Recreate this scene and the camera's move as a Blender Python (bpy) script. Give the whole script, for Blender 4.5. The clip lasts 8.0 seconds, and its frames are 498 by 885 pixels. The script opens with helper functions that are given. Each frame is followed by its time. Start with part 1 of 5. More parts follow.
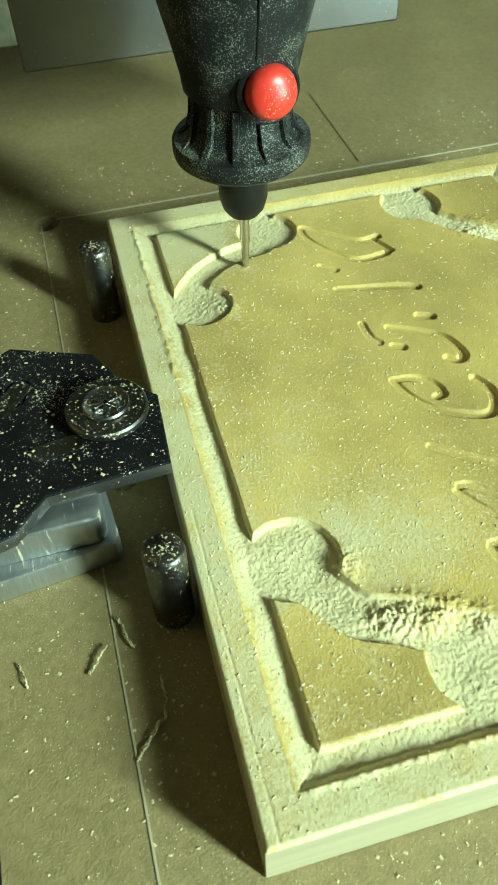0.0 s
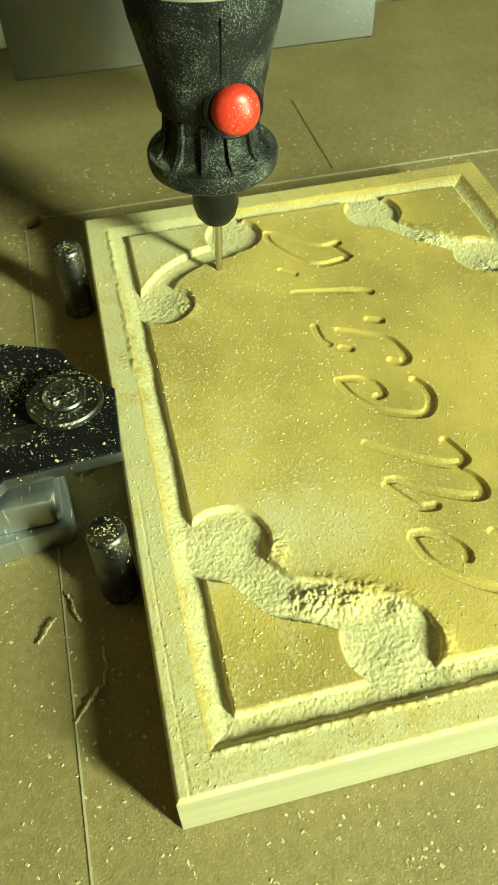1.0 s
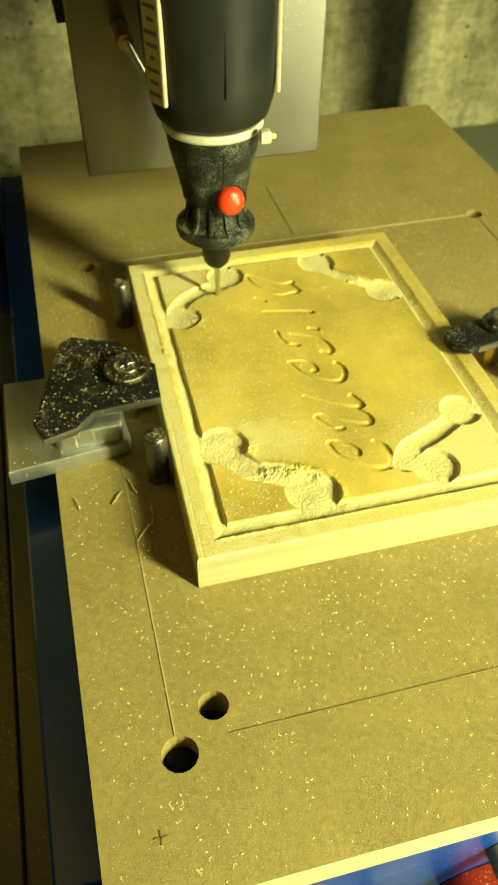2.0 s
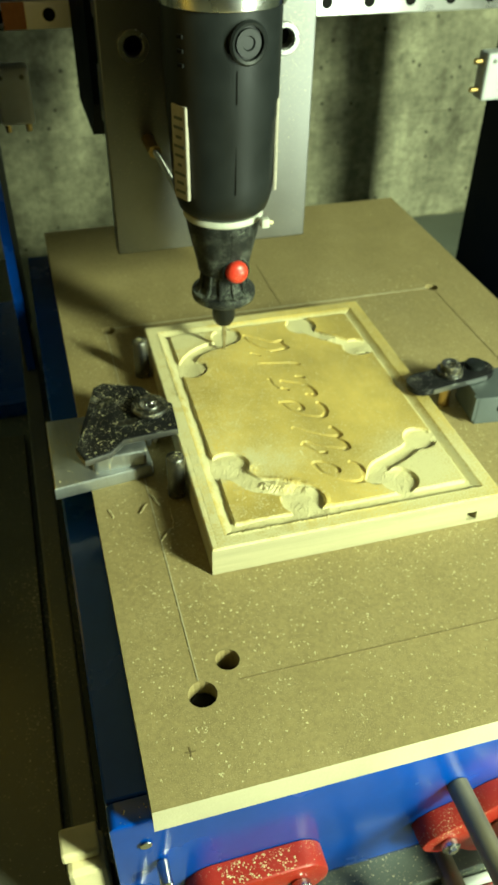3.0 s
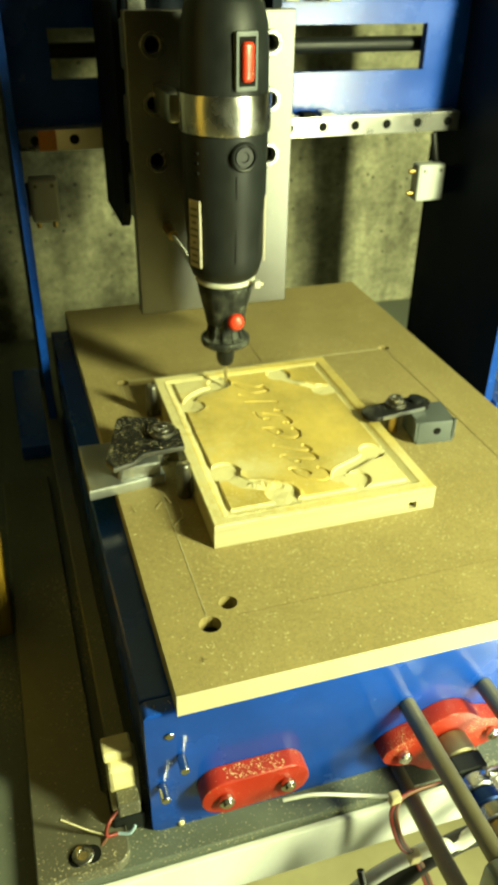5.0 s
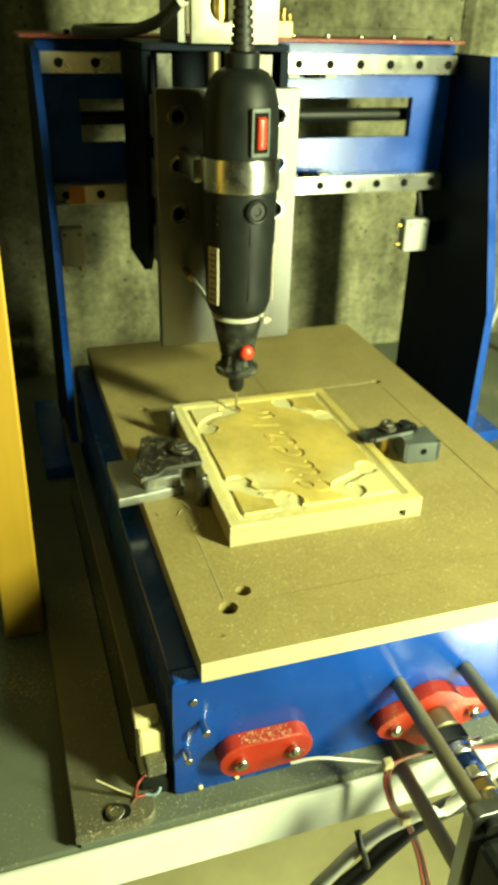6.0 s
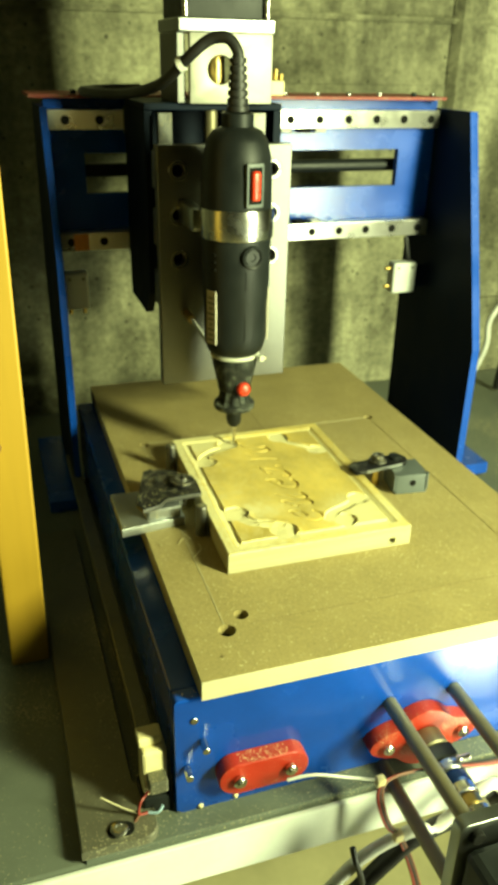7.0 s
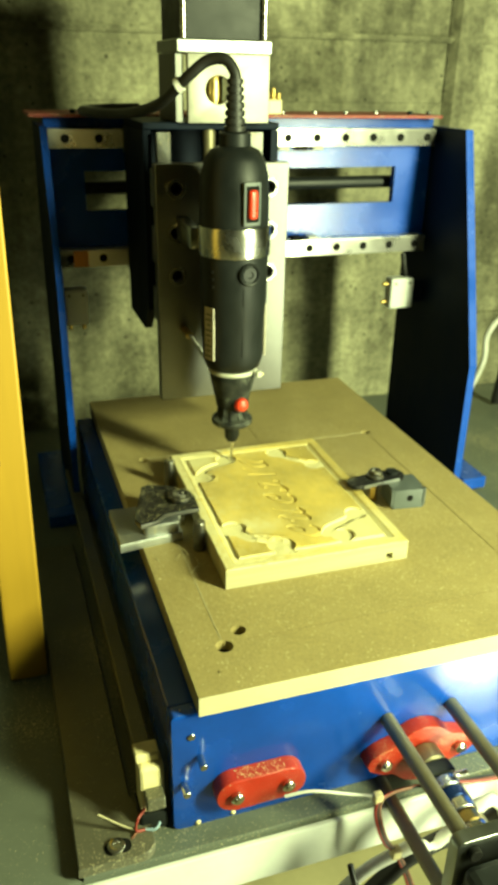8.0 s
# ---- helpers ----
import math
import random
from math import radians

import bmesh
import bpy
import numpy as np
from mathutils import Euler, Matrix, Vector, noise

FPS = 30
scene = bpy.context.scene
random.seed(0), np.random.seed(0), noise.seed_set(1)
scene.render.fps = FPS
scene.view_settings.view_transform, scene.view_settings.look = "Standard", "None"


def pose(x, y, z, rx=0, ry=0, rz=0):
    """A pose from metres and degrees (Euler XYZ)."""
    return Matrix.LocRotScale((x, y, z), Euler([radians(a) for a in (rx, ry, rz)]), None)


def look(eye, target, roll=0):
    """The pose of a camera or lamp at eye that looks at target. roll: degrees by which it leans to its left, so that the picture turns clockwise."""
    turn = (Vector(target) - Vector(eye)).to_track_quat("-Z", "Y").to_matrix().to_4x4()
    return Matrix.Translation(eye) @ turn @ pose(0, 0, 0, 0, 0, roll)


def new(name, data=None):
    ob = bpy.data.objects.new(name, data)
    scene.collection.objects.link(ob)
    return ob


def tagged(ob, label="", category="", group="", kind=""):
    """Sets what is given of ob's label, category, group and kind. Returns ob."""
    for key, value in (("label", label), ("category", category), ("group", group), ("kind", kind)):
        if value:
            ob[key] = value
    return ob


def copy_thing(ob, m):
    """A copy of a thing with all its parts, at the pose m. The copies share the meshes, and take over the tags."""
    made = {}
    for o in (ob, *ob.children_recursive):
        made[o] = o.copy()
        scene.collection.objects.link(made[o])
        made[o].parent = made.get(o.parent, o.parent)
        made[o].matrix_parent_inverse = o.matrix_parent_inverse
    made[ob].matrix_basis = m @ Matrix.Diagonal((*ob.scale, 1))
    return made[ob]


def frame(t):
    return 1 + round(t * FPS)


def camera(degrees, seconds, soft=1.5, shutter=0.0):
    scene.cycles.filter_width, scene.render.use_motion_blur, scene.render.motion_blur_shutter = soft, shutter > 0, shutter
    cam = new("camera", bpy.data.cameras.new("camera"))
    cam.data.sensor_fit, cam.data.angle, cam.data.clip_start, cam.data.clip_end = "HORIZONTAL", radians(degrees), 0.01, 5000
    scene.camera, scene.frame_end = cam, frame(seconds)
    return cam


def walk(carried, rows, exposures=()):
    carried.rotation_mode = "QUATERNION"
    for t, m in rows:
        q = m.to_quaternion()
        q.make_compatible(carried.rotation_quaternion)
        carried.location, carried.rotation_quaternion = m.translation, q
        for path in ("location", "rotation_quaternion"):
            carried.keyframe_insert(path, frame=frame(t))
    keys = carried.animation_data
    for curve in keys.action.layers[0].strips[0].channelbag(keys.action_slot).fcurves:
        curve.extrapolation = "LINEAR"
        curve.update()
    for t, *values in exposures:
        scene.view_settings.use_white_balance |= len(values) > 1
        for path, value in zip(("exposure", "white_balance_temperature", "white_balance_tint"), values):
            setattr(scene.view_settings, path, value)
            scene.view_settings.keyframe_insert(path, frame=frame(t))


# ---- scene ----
cam = camera(35.0, 8.0, soft=1.6)
cam.data.dof.use_dof, cam.data.dof.focus_distance, cam.data.dof.aperture_fstop = True, 0.165, 62.0

# How far the gantry has moved back (metres), and the carriage on it to the right, time by time
SLIDE = [
    (0.0, 0.0000, 0.0000), (0.5, -0.0005, 0.0014), (1.0, -0.0010, 0.0022), (1.2, -0.0010, 0.0024), (2.3, 0.0008, 0.0032),
    (2.5, 0.0010, 0.0036), (3.0, 0.0020, 0.0052), (3.5, 0.0038, 0.0075), (4.0, 0.0064, 0.0100), (4.5, 0.0080, 0.0116),
    (4.7, 0.0086, 0.0120), (5.8, 0.0126, 0.0134), (6.0, 0.0130, 0.0135), (6.5, 0.0136, 0.0137), (7.0, 0.0140, 0.0140), (8.0, 0.0142, 0.0140),
]
# Time, eye, target, roll
PATH = [
    (0, (0.03156, 0.05495, 0.13210), (0.18871, 0.69814, -0.61731), -2.31),
    (0.5, (0.03383, 0.05603, 0.13190), (0.19243, 0.69026, -0.62480), -1.24),
    (1, (0.04296, 0.04392, 0.14035), (0.18376, 0.68541, -0.61374), -1.80),
    (1.2, (0.04509, 0.03091, 0.14862), (0.17778, 0.67767, -0.60244), -1.51),
    (2.3, (0.01036, -0.08182, 0.21714), (0.20500, 0.62326, -0.46475), 0.27),
    (2.5, (0.00932, -0.09387, 0.22229), (0.20966, 0.62673, -0.44148), -0.08),
    (3, (-0.00537, -0.11188, 0.23037), (0.21182, 0.62902, -0.40515), 1.06),
    (3.5, (-0.01918, -0.13135, 0.23509), (0.21310, 0.63069, -0.36934), 1.27),
    (4, (-0.02195, -0.16014, 0.24041), (0.21693, 0.61535, -0.34401), 0.80),
    (4.5, (-0.03004, -0.17960, 0.24573), (0.22289, 0.60874, -0.31511), 1.37),
    (4.7, (-0.03175, -0.19074, 0.25041), (0.22109, 0.60394, -0.30147), 0.72),
    (5.8, (-0.06493, -0.25793, 0.26240), (0.21224, 0.57034, -0.22458), 1.85),
    (6, (-0.06798, -0.26555, 0.26883), (0.20866, 0.56631, -0.21228), 1.58),
    (6.5, (-0.07296, -0.27606, 0.27074), (0.20627, 0.56906, -0.18511), 1.21),
    (7, (-0.07497, -0.28963, 0.27761), (0.20995, 0.56332, -0.15977), 1.25),
    (7.5, (-0.07634, -0.29616, 0.27992), (0.20964, 0.56365, -0.14310), 1.14),
    (8, (-0.07365, -0.29192, 0.28044), (0.21233, 0.56811, -0.14212), 1.15),
]
walk(cam, [(t, look(eye, target, roll)) for t, eye, target, roll in PATH],
     exposures=[(0, -0.35, 4650, 24), (0.6, -0.35, 5200, 19), (1.2, -0.3, 5900, 14), (2.3, -0.15, 8400, 13), (2.6, -0.15, 8100, 13), (2.9, -0.3, 5450, 20),
                (3.5, -0.2, 5750, 14), (4.5, -0.1, 6700, 16), (6.0, -0.05, 6700, 10), (8.0, -0.03, 6600, 9)])

# ---- light ----
world = bpy.data.worlds.new("basement_dark")
scene.world = world
world.use_nodes = True
world.node_tree.nodes["Background"].inputs[0].default_value = (0.5, 0.55, 0.4, 1)
world.node_tree.nodes["Background"].inputs[1].default_value = 0.002


def area_lamp(name, eye, target, size, size_y, power, colour):
    d = bpy.data.lights.new(name, "AREA")
    d.shape, d.size, d.size_y, d.energy, d.color = "RECTANGLE", size, size_y, power, colour
    ob = new(name, d)
    ob.matrix_basis = look(eye, target)
    return ob


area_lamp("work_lamp", (0.56, -0.49, 0.42), (0.10, 0.18, 0.0), 0.10, 0.26, 24.5, (0.80, 0.92, 0.46))
area_lamp("low_lamp", (0.52, -0.38, -0.12), (0.20, 0.2, 0.0), 0.12, 0.60, 9.5, (0.86, 0.98, 0.56))
# Weak fill added overhead to lift the shadows; no lamp is known there.
area_lamp("overhead_fill", (-0.1, -1.1, 1.42), (0.1, 0.1, 0.0), 0.9, 0.08, 0.12, (0.84, 0.95, 0.80))


# ---- materials ----
def mat(name, colour, rough=0.5, metal=0.0, vary=0.15, scale=60.0, bump=0.15, bump_scale=400.0, dust=0.0, dust_scale=900.0,
        dust_colour=(0.62, 0.55, 0.33), coat=0.0, stretch=(1, 1, 1), fine=0.08, attribute="", spec=0.5):
    """A principled surface with blotches, grain, relief and, where dust is given, specks of sawdust on it."""
    m = bpy.data.materials.new(name)
    m.use_nodes = True
    nt = m.node_tree
    p = nt.nodes["Principled BSDF"]

    def node(kind, **sockets):
        n = nt.nodes.new(kind)
        for k, v in sockets.items():
            n.inputs[k.replace("_", " ")].default_value = v
        return n

    tex = node("ShaderNodeTexCoord")
    mp = node("ShaderNodeMapping")
    mp.inputs["Scale"].default_value = stretch
    nt.links.new(tex.outputs["Object"], mp.inputs["Vector"])

    def noise_at(s, detail=4.0):
        n = node("ShaderNodeTexNoise", Scale=s, Detail=detail, Roughness=0.6)
        nt.links.new(mp.outputs[0], n.inputs["Vector"])
        return n.outputs[0]

    def ramp(src, lo, hi, a, b):
        r = node("ShaderNodeMapRange")
        for k, v in (("From Min", lo), ("From Max", hi), ("To Min", a), ("To Max", b)):
            r.inputs[k].default_value = v
        nt.links.new(src, r.inputs["Value"])
        return r.outputs[0]

    def mixc(fac, a, b, mode="MIX"):
        x = nt.nodes.new("ShaderNodeMix")
        x.data_type, x.blend_type = "RGBA", mode
        for s, v in ((x.inputs[0], fac), (x.inputs[6], a), (x.inputs[7], b)):
            if hasattr(v, "links"):
                nt.links.new(v, s)
            else:
                s.default_value = v if isinstance(v, (int, float)) else (*v, 1)
        return x.outputs[2]

    big = noise_at(scale)
    small = noise_at(scale * 14, 2.0)
    dark = tuple(c * (1 - vary) for c in colour)
    light = tuple(min(1, c * (1 + vary)) for c in colour)
    col = mixc(ramp(big, 0.3, 0.7, 0, 1), dark, light)
    col = mixc(ramp(small, 0.3, 0.7, 0, fine), col, tuple(c * 0.5 for c in colour))
    rg = ramp(big, 0.3, 0.7, max(0.02, rough - 0.07), min(1, rough + 0.07))
    mt = None
    if dust:
        sp = noise_at(dust_scale, 3.0)
        cover = noise_at(scale * 0.8, 2.0)
        a = nt.nodes.new("ShaderNodeMath")
        a.operation = "ADD"
        nt.links.new(sp, a.inputs[0])
        nt.links.new(ramp(cover, 0.3, 0.7, -0.10, 0.06), a.inputs[1])
        k = ramp(a.outputs[0], 0.62 - dust * 0.22, 0.70 - dust * 0.22, 0, 1)
        col = mixc(k, col, dust_colour)
        mx = nt.nodes.new("ShaderNodeMix")
        nt.links.new(k, mx.inputs[0])
        nt.links.new(rg, mx.inputs[2])
        mx.inputs[3].default_value = 0.9
        rg = mx.outputs[0]
        mt = ramp(k, 0, 1, metal, 0.0)
    if attribute:
        at = nt.nodes.new("ShaderNodeAttribute")
        at.attribute_name = attribute
        s = nt.nodes.new("ShaderNodeMath")
        s.operation = "ADD"
        nt.links.new(at.outputs["Fac"], s.inputs[0])
        nt.links.new(ramp(noise_at(dust_scale * 0.6, 3.0), 0.3, 0.7, -0.28, 0.28), s.inputs[1])
        col = mixc(ramp(s.outputs[0], 0.25, 0.85, 0, 1), col, dust_colour)
    nt.links.new(col, p.inputs["Base Color"])
    nt.links.new(rg, p.inputs["Roughness"])
    if mt:
        nt.links.new(mt, p.inputs["Metallic"])
    else:
        p.inputs["Metallic"].default_value = metal
    p.inputs["Specular IOR Level"].default_value = spec
    p.inputs["Coat Weight"].default_value = coat
    p.inputs["Coat Roughness"].default_value = 0.15
    if bump:
        b = node("ShaderNodeBump", Strength=bump, Distance=0.0004)
        nt.links.new(noise_at(bump_scale, 4.0), b.inputs["Height"])
        nt.links.new(b.outputs[0], p.inputs["Normal"])
    return m


def concrete(name):
    """Bare cast concrete: cloudy damp stains, streaks that run down, fine grain and small blow holes."""
    m = mat(name, (0.27, 0.262, 0.165), 0.9, vary=0.35, scale=9, bump=0.0, stretch=(0.8, 1, 1.4), fine=0.45, spec=0.2)
    nt = m.node_tree
    p = nt.nodes["Principled BSDF"]
    tex = nt.nodes.new("ShaderNodeTexCoord")

    def layer(kind, stretch, lo, hi, a, b, **values):
        mp = nt.nodes.new("ShaderNodeMapping")
        mp.inputs["Scale"].default_value = stretch
        nt.links.new(tex.outputs["Object"], mp.inputs["Vector"])
        n = nt.nodes.new(kind)
        for k, v in values.items():
            n.inputs[k].default_value = v
        nt.links.new(mp.outputs[0], n.inputs["Vector"])
        r = nt.nodes.new("ShaderNodeMapRange")
        for k, v in (("From Min", lo), ("From Max", hi), ("To Min", a), ("To Max", b)):
            r.inputs[k].default_value = v
        nt.links.new(n.outputs[0], r.inputs["Value"])
        return r.outputs[0]

    def times(a, b):
        n = nt.nodes.new("ShaderNodeMath")
        n.operation = "MULTIPLY"
        nt.links.new(a, n.inputs[0])
        nt.links.new(b, n.inputs[1])
        return n.outputs[0]

    stain = layer("ShaderNodeTexNoise", (1, 1, 0.8), 0.36, 0.58, 0.42, 1.12, Scale=13.0, Detail=7.0, Roughness=0.68)
    streak = layer("ShaderNodeTexNoise", (1, 1, 0.10), 0.30, 0.62, 0.62, 1.08, Scale=46.0, Detail=4.0)
    grain = layer("ShaderNodeTexNoise", (1, 1, 1), 0.3, 0.7, 0.78, 1.16, Scale=170.0, Detail=5.0)
    pits = layer("ShaderNodeTexVoronoi", (1, 1, 1), 0.06, 0.13, 0.35, 1.0, Scale=58.0)
    k = times(times(stain, streak), times(grain, pits))
    mx = nt.nodes.new("ShaderNodeMix")
    mx.data_type, mx.blend_type = "RGBA", "MULTIPLY"
    mx.inputs[0].default_value = 1.0
    old = p.inputs["Base Color"].links[0].from_socket
    nt.links.new(old, mx.inputs[6])
    nt.links.new(k, mx.inputs[7])
    nt.links.new(mx.outputs[2], p.inputs["Base Color"])
    b = nt.nodes.new("ShaderNodeBump")
    b.inputs["Strength"].default_value, b.inputs["Distance"].default_value = 0.6, 0.0015
    nt.links.new(times(grain, pits), b.inputs["Height"])
    nt.links.new(b.outputs[0], p.inputs["Normal"])
    return m


M_MDF = mat("mdf_board", (0.35, 0.275, 0.108), 0.66, vary=0.10, scale=40, bump=0.45, bump_scale=2200, fine=0.45, dust=0.30, dust_scale=2400, dust_colour=(0.42, 0.34, 0.155))
M_MDF_EDGE = mat("mdf_edge", (0.50, 0.45, 0.28), 0.8, vary=0.08, scale=40, bump=0.3, bump_scale=900)
M_WOOD = mat("bare_wood", (0.50, 0.45, 0.26), 0.7, vary=0.20, scale=24, bump=0.35, bump_scale=800, stretch=(0.15, 0.15, 6), fine=0.25, dust=0.10, dust_scale=1400)
M_CARVED = mat("carved_dusty_wood", (0.60, 0.445, 0.10), 0.6, vary=0.36, scale=24, bump=0.42, bump_scale=2400, stretch=(1, 0.8, 1), dust=0.10, dust_scale=2200,
               dust_colour=(0.73, 0.655, 0.345), attribute="dusting")
M_DUST = mat("sawdust", (0.70, 0.62, 0.34), 0.95, vary=0.12, scale=300, bump=0.5, bump_scale=1500)
M_BLACK = mat("black_plastic", (0.010, 0.012, 0.012), 0.45, vary=0.2, scale=60, bump=0.12, bump_scale=1200, spec=0.28)
M_BLACK_DUSTY = mat("dusty_black_plastic", (0.009, 0.010, 0.010), 0.5, vary=0.3, scale=120, bump=0.25, bump_scale=1600, dust=0.17, dust_scale=3900, dust_colour=(0.36, 0.38, 0.31), spec=0.2)
M_NOSE = mat("dust_caked_plastic", (0.010, 0.011, 0.011), 0.55, vary=0.3, scale=140, bump=0.35, bump_scale=1800, dust=0.36, dust_scale=3900, dust_colour=(0.32, 0.34, 0.27), spec=0.2)
M_COVER = mat("dusty_red_strip", (0.26, 0.045, 0.035), 0.6, vary=0.2, scale=60, bump=0.15, dust=0.30, dust_scale=1200, dust_colour=(0.45, 0.36, 0.26))
M_STAND = mat("pale_machined_plate", (0.40, 0.39, 0.33), 0.5, metal=0.3, vary=0.15, scale=50, bump=0.12, bump_scale=500)
M_CLAMP = mat("dusty_black_steel", (0.008, 0.008, 0.009), 0.6, vary=0.3, scale=90, bump=0.15, bump_scale=900, dust=0.07, dust_scale=2200, spec=0.2, dust_colour=(0.66, 0.64, 0.50))
M_RED = mat("red_plastic", (0.60, 0.038, 0.014), 0.3, vary=0.08, scale=120, bump=0.05, dust=0.01, dust_scale=2500)
M_REDPAINT = mat("red_paint", (0.36, 0.022, 0.008), 0.42, vary=0.2, scale=50, bump=0.12, dust=0.09, dust_scale=1500)
M_BLUE = mat("blue_paint", (0.004, 0.064, 0.43), 0.25, vary=0.15, scale=22, bump=0.03, bump_scale=300, fine=0.1, coat=0.35)
M_BLUE_BAND = mat("blue_anodised_metal", (0.01, 0.035, 0.14), 0.3, metal=0.7, vary=0.1, scale=120)
# Also carries the shade painted on the faces of the gantry's side plates.
M_NAVY = mat("navy_and_shaded_blue", (0.0015, 0.006, 0.016), 0.6, vary=0.2, scale=22, bump=0.08, bump_scale=300, spec=0.12)
M_ALU = mat("milled_aluminium", (0.42, 0.44, 0.43), 0.34, metal=1.0, vary=0.10, scale=40, bump=0.25, bump_scale=900, stretch=(1, 0.1, 0.1))
M_ALU_BLOCK = mat("brushed_aluminium_block", (0.52, 0.54, 0.54), 0.42, metal=0.9, vary=0.15, scale=50, bump=0.3, bump_scale=700, stretch=(1, 0.1, 0.1), dust=0.03, dust_scale=1300)
M_ALU_PLATE = mat("aluminium_plate", (0.20, 0.20, 0.19), 0.40, metal=0.95, vary=0.10, scale=16, bump=0.06, bump_scale=500, dust=0.02, dust_scale=1500)
M_STEEL = mat("bright_steel", (0.62, 0.61, 0.58), 0.24, metal=1.0, vary=0.06, scale=60, bump=0.05)
M_ROD = mat("dull_steel_rod", (0.27, 0.24, 0.15), 0.52, metal=0.8, vary=0.12, scale=60, bump=0.08)
M_PIN = mat("dusty_steel_pin", (0.15, 0.15, 0.14), 0.38, metal=1.0, vary=0.2, scale=120, bump=0.08, dust=0.16, dust_scale=1300)
M_BRASS = mat("brass", (0.60, 0.42, 0.14), 0.32, metal=1.0, vary=0.1, scale=90)
M_RAIL = mat("linear_rail_steel", (0.62, 0.61, 0.57), 0.3, metal=0.85, vary=0.06, scale=40, bump=0.05)
M_HOLE = mat("dark_bore", (0.008, 0.008, 0.007), 0.8, vary=0.1, bump=0, spec=0.1)
M_WHITE = mat("white_plastic", (0.50, 0.52, 0.50), 0.5, vary=0.06, scale=60, bump=0.05)
M_CREAM = mat("cream_plastic", (0.78, 0.68, 0.38), 0.5, vary=0.1, scale=80, bump=0.08)
M_GREY = mat("grey_plastic", (0.085, 0.10, 0.10), 0.5, vary=0.1, scale=60, bump=0.06)
M_BASE = mat("galvanised_steel", (0.15, 0.145, 0.105), 0.45, metal=0.5, vary=0.18, scale=20, bump=0.08, dust=0.02, dust_scale=900)
M_TABLE = mat("grey_laminate", (0.11, 0.125, 0.10), 0.5, vary=0.18, scale=14, bump=0.08, dust=0.05)
M_TABLE_EDGE = mat("pale_table_edge", (0.72, 0.74, 0.70), 0.45, vary=0.06, scale=20, bump=0.05)
M_CONCRETE = concrete("board_marked_concrete")
M_FLOOR = mat("concrete_floor", (0.52, 0.47, 0.25), 0.85, vary=0.2, scale=6, bump=0.3, bump_scale=120)
M_CEIL = mat("ceiling_plaster", (0.32, 0.31, 0.26), 0.9, vary=0.08, scale=4, bump=0.2)
M_POST = mat("pine_post", (0.42, 0.245, 0.020), 0.55, vary=0.18, scale=16, bump=0.12, bump_scale=150, stretch=(1, 1, 0.08))
M_CABLE = mat("black_rubber", (0.014, 0.014, 0.013), 0.5, vary=0.2, scale=100, bump=0.1)
M_LABEL = mat("worn_label", (0.42, 0.38, 0.30), 0.6, vary=0.15, scale=200, bump=0.05, fine=0.4)
M_COLLAR = mat("pale_collar", (0.50, 0.50, 0.42), 0.55, vary=0.1, scale=200, bump=0.1)
M_COPPER = mat("copper_tape", (0.55, 0.22, 0.07), 0.45, metal=0.6, vary=0.12, scale=200)
M_WIRE_RED = mat("red_wire", (0.24, 0.03, 0.02), 0.5, bump=0)
M_WIRE_WHITE = mat("white_wire", (0.62, 0.62, 0.56), 0.5, bump=0)
M_WIRE_BLUE = mat("pale_blue_sleeve", (0.35, 0.50, 0.62), 0.5, bump=0)
M_WIRE_BROWN = mat("brown_wire", (0.16, 0.06, 0.03), 0.5, bump=0)


from mathutils.geometry import tessellate_polygon


# ---- mesh helpers ----
def link(name, bm, material, parent=None, label="", smooth=None):
    me = bpy.data.meshes.new(name)
    bmesh.ops.recalc_face_normals(bm, faces=bm.faces[:])
    bm.to_mesh(me)
    bm.free()
    if smooth is not None:
        me.set_sharp_from_angle(angle=radians(smooth))
        for f in me.polygons:
            f.use_smooth = True
    for m in material if isinstance(material, (list, tuple)) else [material]:
        me.materials.append(m)
    ob = new(name, me)
    ob.parent = parent
    return tagged(ob, label)


def part(name, bm, material, parent, label="", smooth=None):
    return link(name, bm, material, parent, label, smooth)


def empty(name, at, label, category, group="", kind=""):
    ob = new(name)
    ob.empty_display_size = 0.01
    ob.matrix_basis = Matrix.Translation(at)
    return tagged(ob, label, category, group, kind)


def box(x0, y0, z0, x1, y1, z1, bevel=0.0, seg=2, bm=None):
    b = bm or bmesh.new()
    r = bmesh.ops.create_cube(b, size=1.0)
    bmesh.ops.transform(b, verts=r["verts"], matrix=Matrix.Translation(((x0 + x1) / 2, (y0 + y1) / 2, (z0 + z1) / 2)) @ Matrix.Diagonal((x1 - x0, y1 - y0, z1 - z0, 1)))
    if bevel:
        es = {e for v in r["verts"] for e in v.link_edges}
        bmesh.ops.bevel(b, geom=list(es), offset=bevel, segments=seg, affect="EDGES", profile=0.5)
    return b


